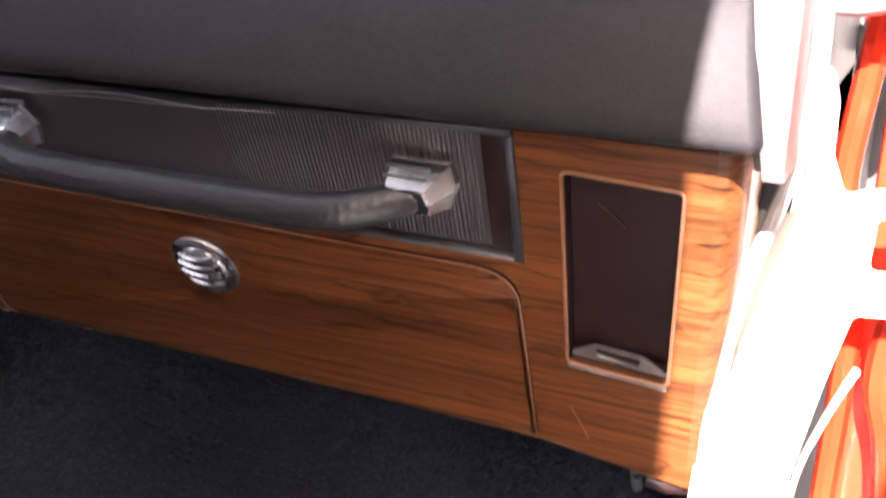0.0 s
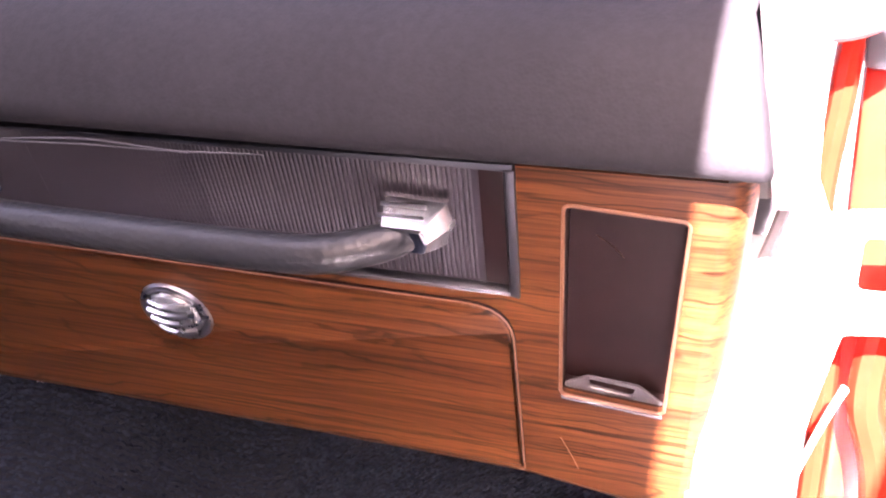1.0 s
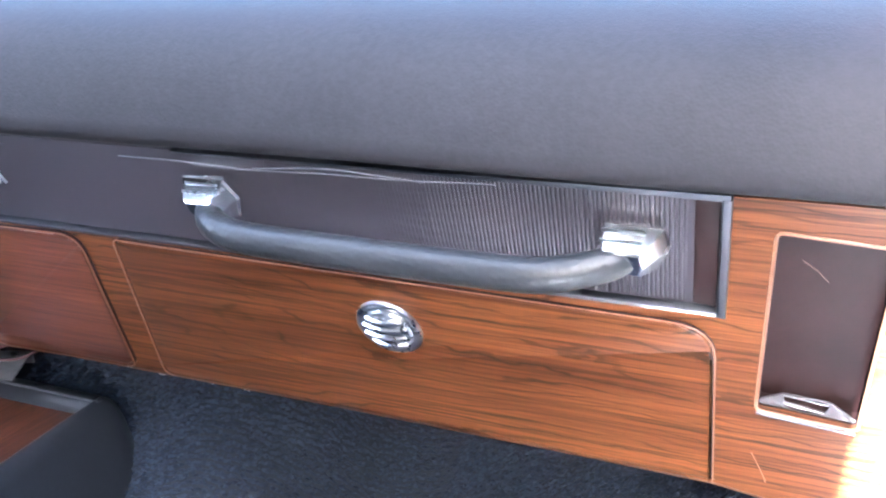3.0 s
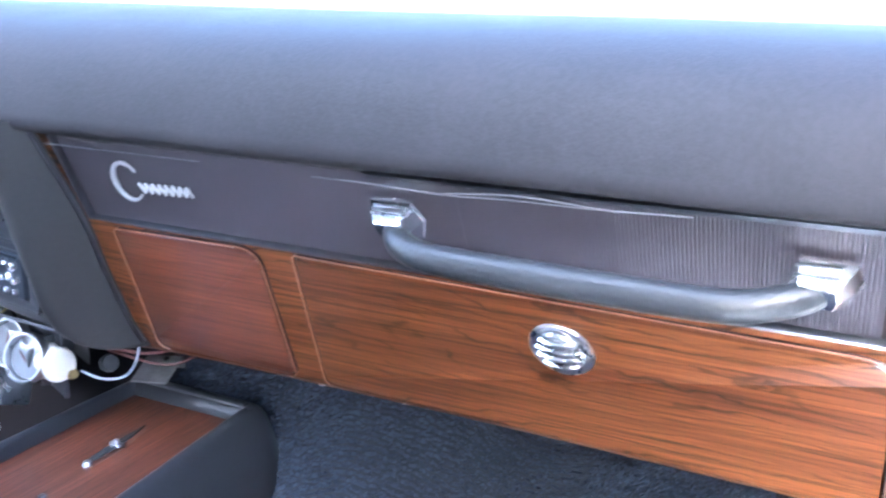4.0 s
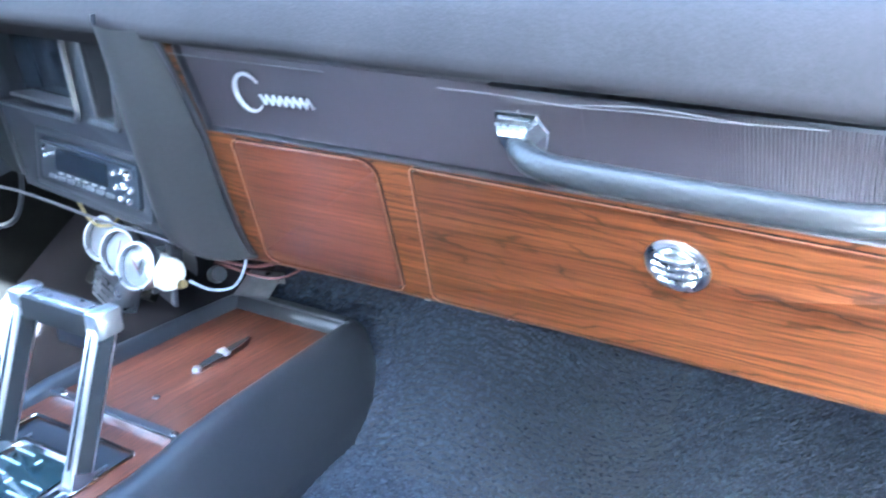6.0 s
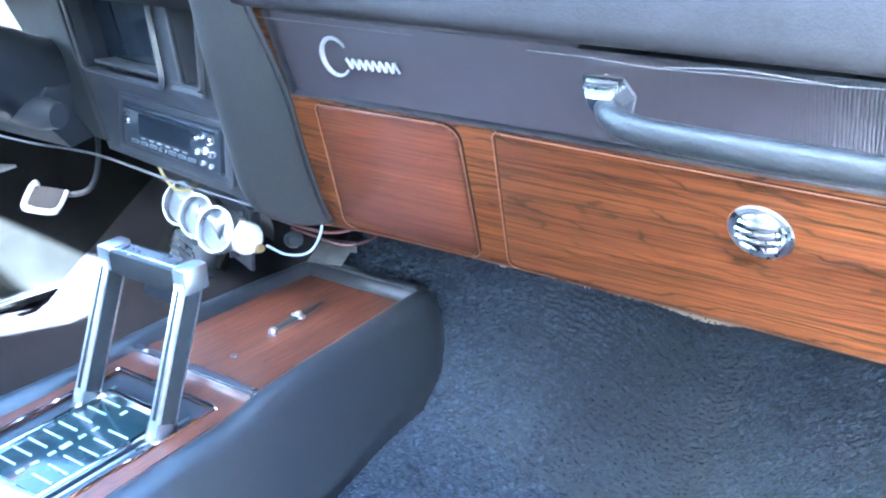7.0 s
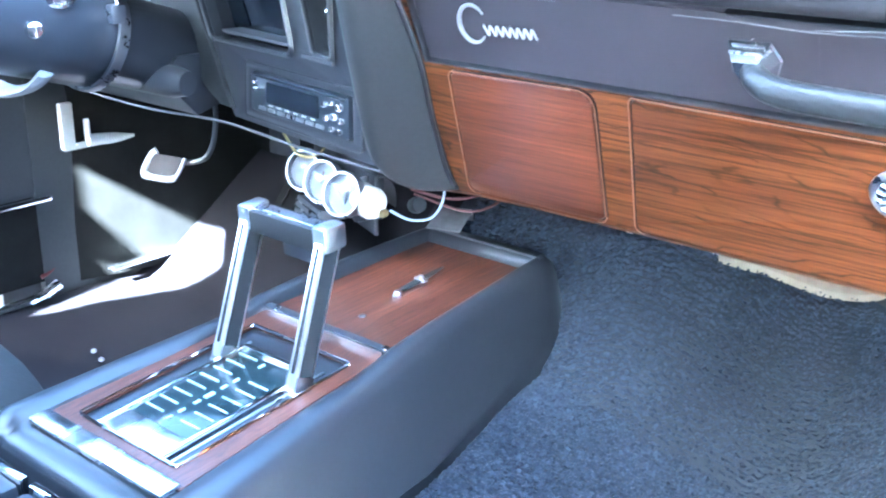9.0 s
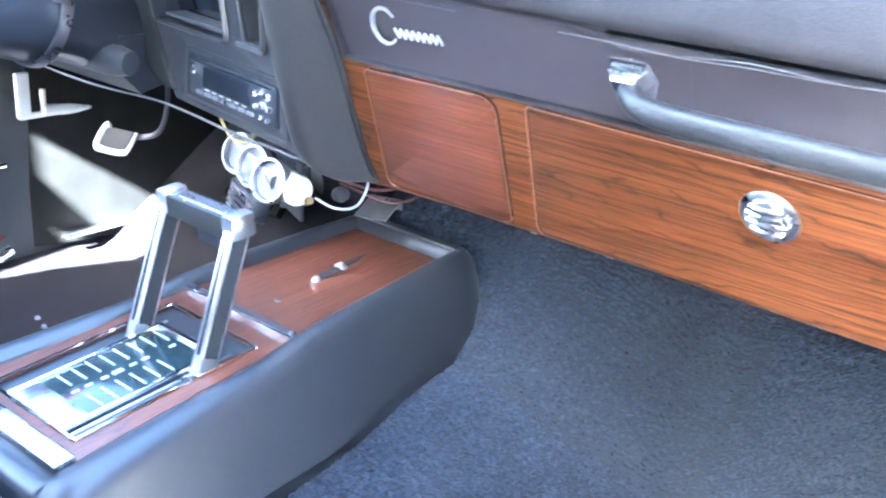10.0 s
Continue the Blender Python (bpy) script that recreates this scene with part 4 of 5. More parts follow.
for i in range(6):
    bm = bmesh.new()
    u = -0.142 + 0.0145 * i
    slab(bm, [(u, 0.4375), (u + 0.007, 0.4375), (u + 0.007, 0.4386), (u, 0.4386)], 0.006, 0.0079, STACK)
    part("white_mark", bm, WHITE, face)
for u, z, r in ((-0.045, 0.4560, 0.0035), (-0.034, 0.4590, 0.0030), (-0.022, 0.4570, 0.0045), (-0.042, 0.4440, 0.0035), (-0.030, 0.4470, 0.0042), (-0.019, 0.4450, 0.0035), (-0.034, 0.4350, 0.0030),
                (-0.022, 0.4345, 0.0030), (-0.162, 0.4520, 0.0032), (-0.163, 0.4590, 0.0026)):
    bm = bmesh.new()
    lathe(bm, [(r, 0.005), (r, 0.0095), (r * 0.7, 0.0115), (0, 0.0118)], STACK @ Matrix.Translation((u, z, 0)), 12)
    part("round_button", bm, CHROME, face)

# ---- gauge pod under the dashboard ----
gauges = thing("gauge_pod", (-0.13, 0.14, 0.335), "three round auxiliary gauges with bright bezels under the dashboard", "gauges")
AIM = Vector((0.10, -0.90, 0.30)).normalized()
for i in range(3):
    c = Vector((-0.1885, 0.159, 0.3675)).lerp(Vector((-0.0870, 0.112, 0.3730)), i / 2)
    m = Matrix.Translation(c) @ AIM.to_track_quat("Z", "Y").to_matrix().to_4x4()
    bm = bmesh.new()
    lathe(bm, [(0.0, -0.030), (0.0185, -0.030), (0.0195, -0.002), (0.0195, 0.002)], m, 32)
    can = part("gauge_can", bm, BLACK if i < 2 else WHITE, gauges, "round gauge body")
    bm = bmesh.new()
    lathe(bm, [(0.0195, -0.004), (0.0218, -0.001), (0.0225, 0.004), (0.0212, 0.0075), (0.0192, 0.0075), (0.0178, 0.002)], m, 36)
    part("bezel", bm, STEEL, can, "polished bezel")
    bm = bmesh.new()
    lathe(bm, [(0.0, 0.0012), (0.0185, 0.0012)], m, 32)
    dial = part("dial", bm, DIAL, can, "white dial face")
    bm = bmesh.new()
    box(bm, (0.004, 0.003, 0.0022), (0.012, 0.0012, 0.0006), 0, m @ pose(0, 0, 0, 0, 0, 35 + 50 * i))
    part("needle", bm, REDWIRE, can, "thin red needle")
    bm = bmesh.new()
    lathe(bm, [(0.0, 0.0072), (0.0120, 0.0066), (0.0186, 0.0055)], m, 32)
    lens = part("lens", bm, LENS, can, "domed clear lens")
    lens.visible_shadow = False
bm = bmesh.new()
M = Matrix.Translation((-0.134, 0.158, 0.364)) @ pose(0, 0, 0, 0, 0, -23)
box(bm, (0, 0, 0), (0.158, 0.004, 0.058), 0.0015, M)
box(bm, (0, 0.02, 0.027), (0.150, 0.04, 0.003), 0.001, M)
part("mounting_plate", bm, SATIN, gauges, "black mounting plate")
bm = bmesh.new()
box(bm, (0, 0, 0), (0.003, 0.030, 0.044), 0.001, Matrix.Translation((-0.076, 0.132, 0.368)) @ pose(0, 0, 0, 0, 0, -23))
part("end_plate", bm, SATIN, gauges)
bm = bmesh.new()
lathe(bm, [(0.0, 0.0210), (0.0125, 0.0208), (0.0146, 0.0198), (0.0152, 0.0178), (0.0158, 0.0), (0.0, 0.0)], Matrix.Translation((-0.0785, 0.1265, 0.3680)) @ pose(0, 0, 0, 0, 90, -18), 28)
part("end_cap", bm, WHITE, gauges, "bright white drum-shaped end cap")
bm = bmesh.new()
lathe(bm, [(0.0195, -0.002), (0.0195, 0.002), (0.0160, 0.0035)], Matrix.Translation((-0.0800, 0.1270, 0.3680)) @ pose(0, 0, 0, 0, 90, -18), 28)
part("cap_band", bm, BLACK, gauges, "dark band behind the white cap")
bm = bmesh.new()
M = Matrix.Translation((-0.158, 0.142, 0.328)) @ pose(0, 0, 0, -14, 0, -23)
box(bm, (0, 0, 0), (0.060, 0.026, 0.030), 0.003, M)
lower = part("lower_bracket", bm, STEEL, gauges, "bright folded bracket below the gauges")
for k in range(4):
    bm = bmesh.new()
    tube(bm, [M @ Vector((-0.028, -0.0132, 0.010 - 0.0065 * k)), M @ Vector((0.028, -0.0132, 0.010 - 0.0065 * k))], 0.0012, 6)
    part("pressed_rib", bm, ALUMINIUM, lower)
bm = bmesh.new()                                    # dark cradle that wraps the three cans
arc = [radians(200 - 220 * k / 14) for k in range(15)]
rings = []
for x in (-0.030, 0.0, 0.035, 0.070, 0.105, 0.128):
    c = Vector((-0.210, 0.197, 0.358)).lerp(Vector((-0.064, 0.131, 0.364)), (x + 0.030) / 0.158)
    rings.append([c + Vector((0.0, 0.006 + 0.020 * math.cos(a), 0.024 * math.sin(a))) for a in arc])
ring_loft(bm, rings, False, False)
bmesh.ops.solidify(bm, geom=bm.faces[:], thickness=0.0015)
part("cradle", bm, SATIN, gauges, "black sheet cradle behind the gauges")
bm = bmesh.new()                                    # fittings past the white cap
lathe(bm, [(0.0, -0.006), (0.005, -0.006), (0.005, 0.002), (0.0035, 0.003), (0.0035, 0.008), (0.0, 0.008)], Matrix.Translation((-0.058, 0.130, 0.358)) @ pose(0, 0, 0, 0, 80, -20), 12)
part("brass_fitting", bm, BRASS, gauges, "small brass pipe fitting")

# wires and a loose plate between the gauges and the console
for name, mat, pts, r in (("pale_wire", BLUEWIRE, [(-0.052, 0.135, 0.360), (-0.036, 0.145, 0.352), (-0.018, 0.155, 0.356), (-0.010, 0.162, 0.376), (-0.016, 0.168, 0.398)], 0.0012),
                          ("red_wire", REDWIRE, [(-0.040, 0.150, 0.380), (-0.01, 0.17, 0.372), (0.018, 0.18, 0.380), (0.026, 0.19, 0.392)], 0.0016),
                          ("yellow_wire", YELLOWWIRE, [(-0.048, 0.15, 0.395), (-0.02, 0.16, 0.388), (0.005, 0.17, 0.392), (0.02, 0.19, 0.397)], 0.0018),
                          ("red_wire", REDWIRE, [(-0.045, 0.16, 0.372), (0.0, 0.18, 0.36), (0.02, 0.2, 0.366), (0.03, 0.22, 0.385)], 0.0013),
                          ("yellow_wire", YELLOWWIRE, [(-0.20, 0.14, 0.408), (-0.175, 0.135, 0.392), (-0.15, 0.135, 0.394), (-0.14, 0.14, 0.405)], 0.0015)):
    bm = bmesh.new()
    tube(bm, smooth_path(pts, 7), r, 7)
    single(name, bm, mat, {"pale_wire": "pale blue wire looping under the dashboard", "red_wire": "dull red wire hanging under the dashboard", "yellow_wire": "dull yellow wire under the dashboard"}[name],
           "wire", at=pts[0], group="wires under the dashboard")
bm = bmesh.new()
lathe(bm, [(0.0, -0.006), (0.007, -0.006), (0.008, 0.0), (0.007, 0.006), (0.0, 0.006)], Matrix.Translation((-0.028, 0.145, 0.368)) @ pose(0, 0, 0, 20, 70, 0), 12)
single("wire_connector", bm, RIB, "small black wire connector beside the gauges", "connector", at=(-0.028, 0.145, 0.368))
plate = thing("console_bracket", (-0.05, 0.235, 0.312), "grey steel bracket with a bent tab ahead of the console", "bracket")
bm = bmesh.new()
M = Matrix.Translation((-0.0555, 0.2270, 0.3285)) @ pose(0, 0, 0, 14, 0, 20)
box(bm, (0, 0, 0), (0.035, 0.042, 0.002), 0.0006, M)
box(bm, (0, 0.021, -0.006), (0.035, 0.002, 0.012), 0.0006, M)
part("bracket_leaf", bm, LEAF, plate)
bm = bmesh.new()
lathe(bm, [(0.003, 0.001), (0.003, 0.003), (0, 0.0034)], M @ Matrix.Translation((0.004, 0.014, 0)), 8)
part("rivet", bm, CHROME, plate)


# ---- centre console ----
def con_z(y):
    return 0.2995 + (0.035 if y > 0 else 0.095) * y


def along_y(y, pts):
    for (a, wa), (b, wb) in zip(pts, pts[1:]):
        if y <= b:
            return wa + (wb - wa) * (y - a) / (b - a)
    return pts[-1][1]


def con_w(y):
    """Half width over the rim."""
    return along_y(y, ((-0.30, 0.116), (-0.19, 0.107), (-0.10, 0.097), (-0.02, 0.0885), (0.10, 0.080), (0.225, 0.0710)))


def con_in(y):
    """Half width of the panels inside the rim."""
    return along_y(y, ((-0.30, 0.085), (-0.21, 0.0790), (-0.10, 0.0730), (0.0, 0.0705), (0.10, 0.0665), (0.225, 0.0615)))


def con_x(y):
    """The console leans a little towards the driver at its front."""
    return -0.006 * smoothstep(0.0, 0.20, y)


console = thing("centre_console", (0.0, 0.0, 0.20), "black moulded centre console with walnut-grain panels", "console")
bm = bmesh.new()
rings = []
stations = [0.246, 0.243, 0.236, 0.224, 0.2155, 0.2150, 0.20, 0.15, 0.10, 0.05, 0.0, -0.02, -0.05, -0.08, -0.12, -0.16, -0.20, -0.226, -0.240, -0.244]
for y in stations:
    w, z = con_w(y), con_z(y)
    lip = 0.0045 + 0.0085 * smoothstep(-0.045, 0.03, y)
    top = z + lip
    base = min(floor_z(0.115, y) - 0.012, z - 0.105)
    end = max(0.0, (y - 0.224) / 0.022)
    drop = 0.030 * end ** 2 + (0.014 * max(0.0, (-0.226 - y) / 0.018) ** 2)
    sx = 1.0 - 0.04 * end
    inner = z - 0.003 if 0.2152 > y > -0.23 else top
    wi = con_in(y)
    skirt = 1 - smoothstep(0.02, 0.12, y)
    half = [(w + 0.016, base), (w + 0.018, base + 0.030), (w + 0.0175 + 0.008 * skirt, base + 0.036), (w + 0.0170 + 0.0065 * skirt, base + 0.042), (w + 0.013, z - 0.045), (w + 0.006, top - 0.016), (w + 0.001, top - 0.004), (w - 0.005, top), ((w + wi) / 2 - 0.002, top - 0.0005), (wi + 0.002, top - 0.003), (wi, inner)]
    ring = [(con_x(y) + x * sx, y, zz - drop) for x, zz in half] + [(con_x(y) - x * sx, y, zz - drop) for x, zz in reversed(half)]
    rings.append(ring)
ring_loft(bm, rings)
part("body", bm, CONSOLE, console, "moulded black console body with a rolled rim", 50)

bm = bmesh.new()                                    # front tray panel
ring_loft(bm, [[(con_x(y) - con_in(y), y, con_z(y)), (con_x(y) + con_in(y), y, con_z(y)), (con_x(y) + con_in(y), y, con_z(y) - 0.0025), (con_x(y) - con_in(y), y, con_z(y) - 0.0025)] for y in (0.2145, 0.15, 0.10, 0.05, 0.003)])
part("tray_panel", bm, TRAYWOOD, console, "reddish walnut-grain tray panel")
CON = Matrix.Translation((0, 0, 0.2995)) @ pose(0, 0, 0, math.degrees(math.atan(0.095)), 0, 0)      # sloping rear deck: x, back along y, up
bm = bmesh.new()
SLOT = [(-0.0565, -0.029), (0.0565, -0.029), (0.0575, -0.196), (-0.0575, -0.196)]
slab(bm, [(-0.0700, -0.003), (0.0700, -0.003), (0.0725, -0.10), (0.0785, -0.210), (-0.0785, -0.210), (-0.0725, -0.10)], -0.0025, 0.0002, CON, 0, [rounded(SLOT, 0.004, 3)])
part("shifter_panel", bm, TRAYWOOD, console, "walnut-grain panel round the shifter slot")
bm = bmesh.new()
bead(bm, rounded(SLOT, 0.004, 3), 0.0010, 0.0014, CON, 6)
part("slot_frame", bm, CHROME, console, "thin chrome frame round the shifter slot")
bm = bmesh.new()
box(bm, (0, -0.1125, -0.016), (0.116, 0.168, 0.002), 0, CON)
for q in (-1, 1):
    box(bm, (q * 0.0580, -0.1125, -0.008), (0.001, 0.168, 0.015), 0, CON)
part("slot_well", bm, KICK, console, "black slot well")
bm = bmesh.new()
box(bm, (0.002, -0.126, -0.004), (0.070, 0.138, 0.009), 0.001, CON)
gate = part("gear_plate", bm, PLATE, console, "glossy black gear indicator plate with pale marks")
bm = bmesh.new()
box(bm, (0.002, -0.0580, 0.0006), (0.072, 0.0045, 0.0050), 0.0012, CON)
part("plate_bar", bm, CHROME, gate)
for q in (-1, 1):
    bm = bmesh.new()
    box(bm, (0.002 + q * 0.0365, -0.126, 0.0003), (0.0036, 0.138, 0.0040), 0.001, CON)
    part("plate_rail", bm, CHROME, gate, "chrome rail beside the gear plate")
    bm = bmesh.new()
    box(bm, (0.002 + q * 0.0425, -0.120, -0.0035), (0.0028, 0.148, 0.0030), 0.0008, CON)
    part("guide_rail", bm, STEEL, gate, "dull steel guide rail")
bm = bmesh.new()
box(bm, (0.002, -0.183, 0.0008), (0.068, 0.024, 0.0014), 0.0004, CON)
part("plate_foot", bm, ALUMINIUM, gate, "bright foot of the plate")
for i in range(8):
    y = -0.068 - 0.0128 * i
    for q in (-1, 1):
        if q < 0 or i not in (0, 1):
            bm = bmesh.new()
            box(bm, (0.002 + q * 0.0205, y, 0.0009), (0.021, 0.0013, 0.0008), 0, CON)
            part("gear_tick", bm, MARK, gate)
    if i in (0, 2, 3, 4, 5, 6, 7):
        bm = bmesh.new()
        box(bm, (0.002, y - 0.004 + 0.0012 * (i % 2), 0.0009), (0.0042 if i == 4 else 0.0024, 0.0060 + 0.003 * (i == 4), 0.0008), 0.0003, CON)
        part("gear_mark", bm, MARK, gate)

bm = bmesh.new()                                    # dividing strip with its screws
box(bm, (-0.002, 0.0, 0.3018), (0.140, 0.009, 0.0035), 0.001)
strip = part("dividing_strip", bm, SATIN, console, "dark strip across the console with a bright rear edge")
bm = bmesh.new()
box(bm, (-0.002, -0.0048, 0.3014), (0.140, 0.0022, 0.0042), 0.0006)
part("strip_edge", bm, CHROME, strip, "bright rear edge of the strip")
for x in (-0.058, 0.066):
    bm = bmesh.new()
    lathe(bm, [(0.0034, 0.0), (0.0030, 0.0014), (0.0, 0.0020)], Matrix.Translation((x, 0.0, 0.3034)), 12)
    part("strip_screw", bm, CHROME, strip)
bm = bmesh.new()
lathe(bm, [(0.0036, 0.0), (0.0030, 0.0013), (0.0, 0.0018)], Matrix.Translation((0.004, 0.039, con_z(0.039))), 12)
part("panel_screw", bm, TRIM, console, "small screw in the tray panel")
bm = bmesh.new()
box(bm, (-0.001, -0.2155, 0.0012), (0.156, 0.017, 0.005), 0.002, CON)
part("rear_strip", bm, ALUMINIUM, console, "broad chrome strip at the console's rear")
bm = bmesh.new()
ring_loft(bm, [[(con_x(0.21) + x, y, z) for y, z in ((0.2085, 0.3068), (0.2120, 0.3165), (0.2150, 0.3190), (0.2200, 0.3190), (0.2200, 0.3030), (0.2085, 0.3030))] for x in (-0.0700, -0.0690, 0.0690, 0.0700)])
part("front_ledge", bm, CONSOLE, console, "grey ledge at the tray's front")
bm = bmesh.new()
tube(bm, [(con_x(0.21) - 0.069, 0.2148, 0.3190), (con_x(0.21) + 0.0695, 0.2148, 0.3190)], 0.0012, 6)
part("ledge_edge", bm, EDGING, console, "thin lighter edge along the ledge")

lever = thing("tray_lever", (0.0, 0.126, con_z(0.126)), "slim dark and chrome lever lying on the console tray", "lever")
def lever_slab(bm, pts, h0, h1):
    """A slim plate on the tray: (x, y, half width) from its rear to its tip."""
    ring_loft(bm, [[(x - w, y, con_z(y) + h0), (x + w, y, con_z(y) + h0), (x + w * 0.8, y, con_z(y) + h1), (x - w * 0.8, y, con_z(y) + h1)] for x, y, w in pts])


bm = bmesh.new()
lever_slab(bm, [(-0.0005, 0.086, 0.0040), (-0.0025, 0.112, 0.0054), (-0.0035, 0.124, 0.0056), (-0.0050, 0.142, 0.0042), (-0.0070, 0.160, 0.0010)], 0.0, 0.0040)
part("lever_blade", bm, CHROME, lever)
bm = bmesh.new()
lever_slab(bm, [(-0.0008, 0.092, 0.0026), (-0.0025, 0.112, 0.0038), (-0.0031, 0.1190, 0.0040)], 0.0040, 0.0048)
lever_slab(bm, [(-0.0038, 0.1275, 0.0040), (-0.0050, 0.142, 0.0029), (-0.0066, 0.157, 0.0006)], 0.0040, 0.0048)
part("lever_inlay", bm, RIB, lever, "black inlays on the lever")
bm = bmesh.new()
box(bm, (-0.0034, 0.1232, con_z(0.1232) + 0.0042), (0.0135, 0.0050, 0.0030), 0.0010)
lathe(bm, [(0.0, 0.0), (0.0030, 0.001), (0.0034, 0.0040), (0.0022, 0.0062), (0.0, 0.0066)], Matrix.Translation((-0.0034, 0.1232, con_z(0.123) + 0.002)), 14)
part("lever_pivot", bm, STEEL, lever, "chrome cross pivot")
bm = bmesh.new()
lathe(bm, [(0.0, 0.0), (0.0036, 0.0008), (0.0042, 0.0030), (0.0032, 0.0054), (0.0, 0.0062)], Matrix.Translation((-0.0003, 0.0885, con_z(0.0885))), 14)
part("lever_end", bm, STEEL, lever, "round chrome end")

box_lid = thing("console_box", (0.0, -0.39, 0.20), "black console box with a chrome-edged lid", "console box")
bm = bmesh.new()
box(bm, (-0.01, -0.380, 0.215), (0.215, 0.240, 0.070), 0.008)
part("box_body", bm, CONSOLE, box_lid)
for x, w in ((-0.094, 0.136), (0.042, 0.116)):
    bm = bmesh.new()
    box(bm, (x, -0.372, 0.2580), (w, 0.220, 0.016), 0.005)
    lid = part("lid", bm, CONSOLE, box_lid, "black half lid")
    bm = bmesh.new()
    box(bm, (x, -0.2585, 0.2620), (w, 0.007, 0.016), 0.002)
    part("lid_edge", bm, CHROME, lid, "chrome edge of the lid")

# shifter: an upright stirrup
shifter = thing("gear_shifter", (0.0, -0.09, 0.288), "chrome stirrup-shaped gear shifter with black inlays", "gear shifter")
for s in (-1, 1):
    a, b = Vector((0.0035 + s * 0.0430, -0.078, 0.281)), Vector((0.0015 + s * 0.0420, -0.0365, 0.3990))
    ax = (b - a).normalized()
    side = Vector((1, 0, 0))
    side = (side - ax * side.dot(ax)).normalized()
    m = Matrix((side, ax.cross(side), ax)).transposed().to_4x4()
    m.translation = a
    length = (b - a).length
    bm = bmesh.new()
    ring_loft(bm, [[m @ Vector((x * f, y * g, z)) for x, y in ((-0.0040, -0.0095), (0.0040, -0.0095), (0.0050, -0.0078), (0.0050, 0.0078), (0.0040, 0.0095), (-0.0040, 0.0095), (-0.0050, 0.0078), (-0.0050, -0.0078))]
                   for z, f, g in ((0, 1.0, 0.8), (0.02, 1.0, 1.0), (length - 0.004, 1.0, 1.05), (length + 0.003, 0.85, 0.9))])
    leg = part("leg", bm, LEG, shifter, "chrome leg", 25)
    # side inlays; the chrome's dark reflection is put into their black
    for q in (-1, 1):
        bm = bmesh.new()
        ring_loft(bm, [[m @ Vector((q * (0.0049 + d), y, z)) for d in (0.0, 0.0006) for y in ((-0.0066, 0.0066) if d == 0.0 else (0.0066, -0.0066))] for z in (0.014, length - 0.004)])
        part("inlay", bm, RIB, leg, "black inlay, holds the chrome's dark reflection")
    bm = bmesh.new()
    rear = -1 if (m.to_3x3() @ Vector((0, 1, 0))).y > 0 else 1
    ring_loft(bm, [[m @ Vector((x, rear * y, z)) for x, y in ((-0.0007, 0.0092), (0.0017, 0.0092), (0.0017, 0.0103), (-0.0007, 0.0103))] for z in (0.022, length - 0.008)])
    part("dark_line", bm, RIB, leg, "dark line down the leg")
    bm = bmesh.new()
    ring_loft(bm, [[m @ Vector((x, y, z)) for x, y in ((-0.0060, -0.0085), (0.0060, -0.0085), (0.0060, 0.0085), (-0.0060, 0.0085))] for z in (0.004, 0.020)])
    part("foot", bm, STEEL, leg)
bm = bmesh.new()
M = Matrix.Translation((0.0015, -0.0360, 0.3985)) @ pose(0, 0, 0, 5, 0, 0)
box(bm, (0, 0, 0), (0.084, 0.021, 0.019), 0.003, M)
grip = part("grip", bm, RIB, shifter, "black cross grip")
bm = bmesh.new()
box(bm, (0, -0.001, 0.0098), (0.068, 0.013, 0.0025), 0.0008, M)
part("grip_plate", bm, MOUNT, grip, "knurled bright plate on the grip")
bm = bmesh.new()
for k in range(17):
    box(bm, (-0.029 + 0.0036 * k, -0.001, 0.0112), (0.0014, 0.0105, 0.0009), 0, M)
tagged(part("knurling", bm, STEEL, grip, "fine knurled ridges"), kind="stuff")
for s in (-1, 1):
    bm = bmesh.new()
    box(bm, (s * 0.0420, 0, 0.002), (0.0140, 0.023, 0.020), 0.003, M)
    part("corner_cap", bm, LEG, shifter, "chrome corner cap")
bm = bmesh.new()
box(bm, (0.014, -0.002, -0.016), (0.036, 0.010, 0.011), 0.002, M)
part("release_bar", bm, TRIM, shifter, "grey release bar under the grip")


# ---- driver's side ----
column = thing("steering_column", (-0.385, 0.10, 0.43), "black steering column with a bright clamp band", "steering column")
C0, C1 = Vector((-0.385, 0.20, 0.450)), Vector((-0.385, -0.30, 0.600))
AXIS = (C1 - C0).normalized()


def on_column(y):
    return C0 + (C1 - C0) * ((0.20 - y) / 0.50)


bm = bmesh.new()
tube(bm, [on_column(y) for y in (0.20, 0.058, 0.052, -0.03, -0.15, -0.30)], [0.046, 0.046, 0.054, 0.055, 0.055, 0.050], 36)
part("shroud", bm, SATIN, column, "glossy black column shroud", 60)
m = Matrix.Translation(on_column(0.052)) @ AXIS.to_track_quat("Z", "Y").to_matrix().to_4x4()
bm = bmesh.new()
lathe(bm, [(0.0550, -0.007), (0.0575, -0.006), (0.0580, 0.0), (0.0575, 0.006), (0.0550, 0.007)], m, 48)
band = part("clamp_band", bm, STEEL, column, "bright clamp band round the column")
bm = bmesh.new()
box(bm, (0, 0, 0), (0.014, 0.016, 0.018), 0.003, Matrix.Translation(on_column(0.052) + Vector((0.052, -0.004, 0.026))))
part("clamp_screw", bm, STEEL, band)
bm = bmesh.new()
m = Matrix.Translation(on_column(-0.04) + Vector((0.052, 0, -0.008))) @ Vector((0.9, -0.3, 0.1)).to_track_quat("Z", "Y").to_matrix().to_4x4()
lathe(bm, [(0.0085, -0.004), (0.0085, 0.006), (0.007, 0.009), (0.0, 0.010)], m, 20)
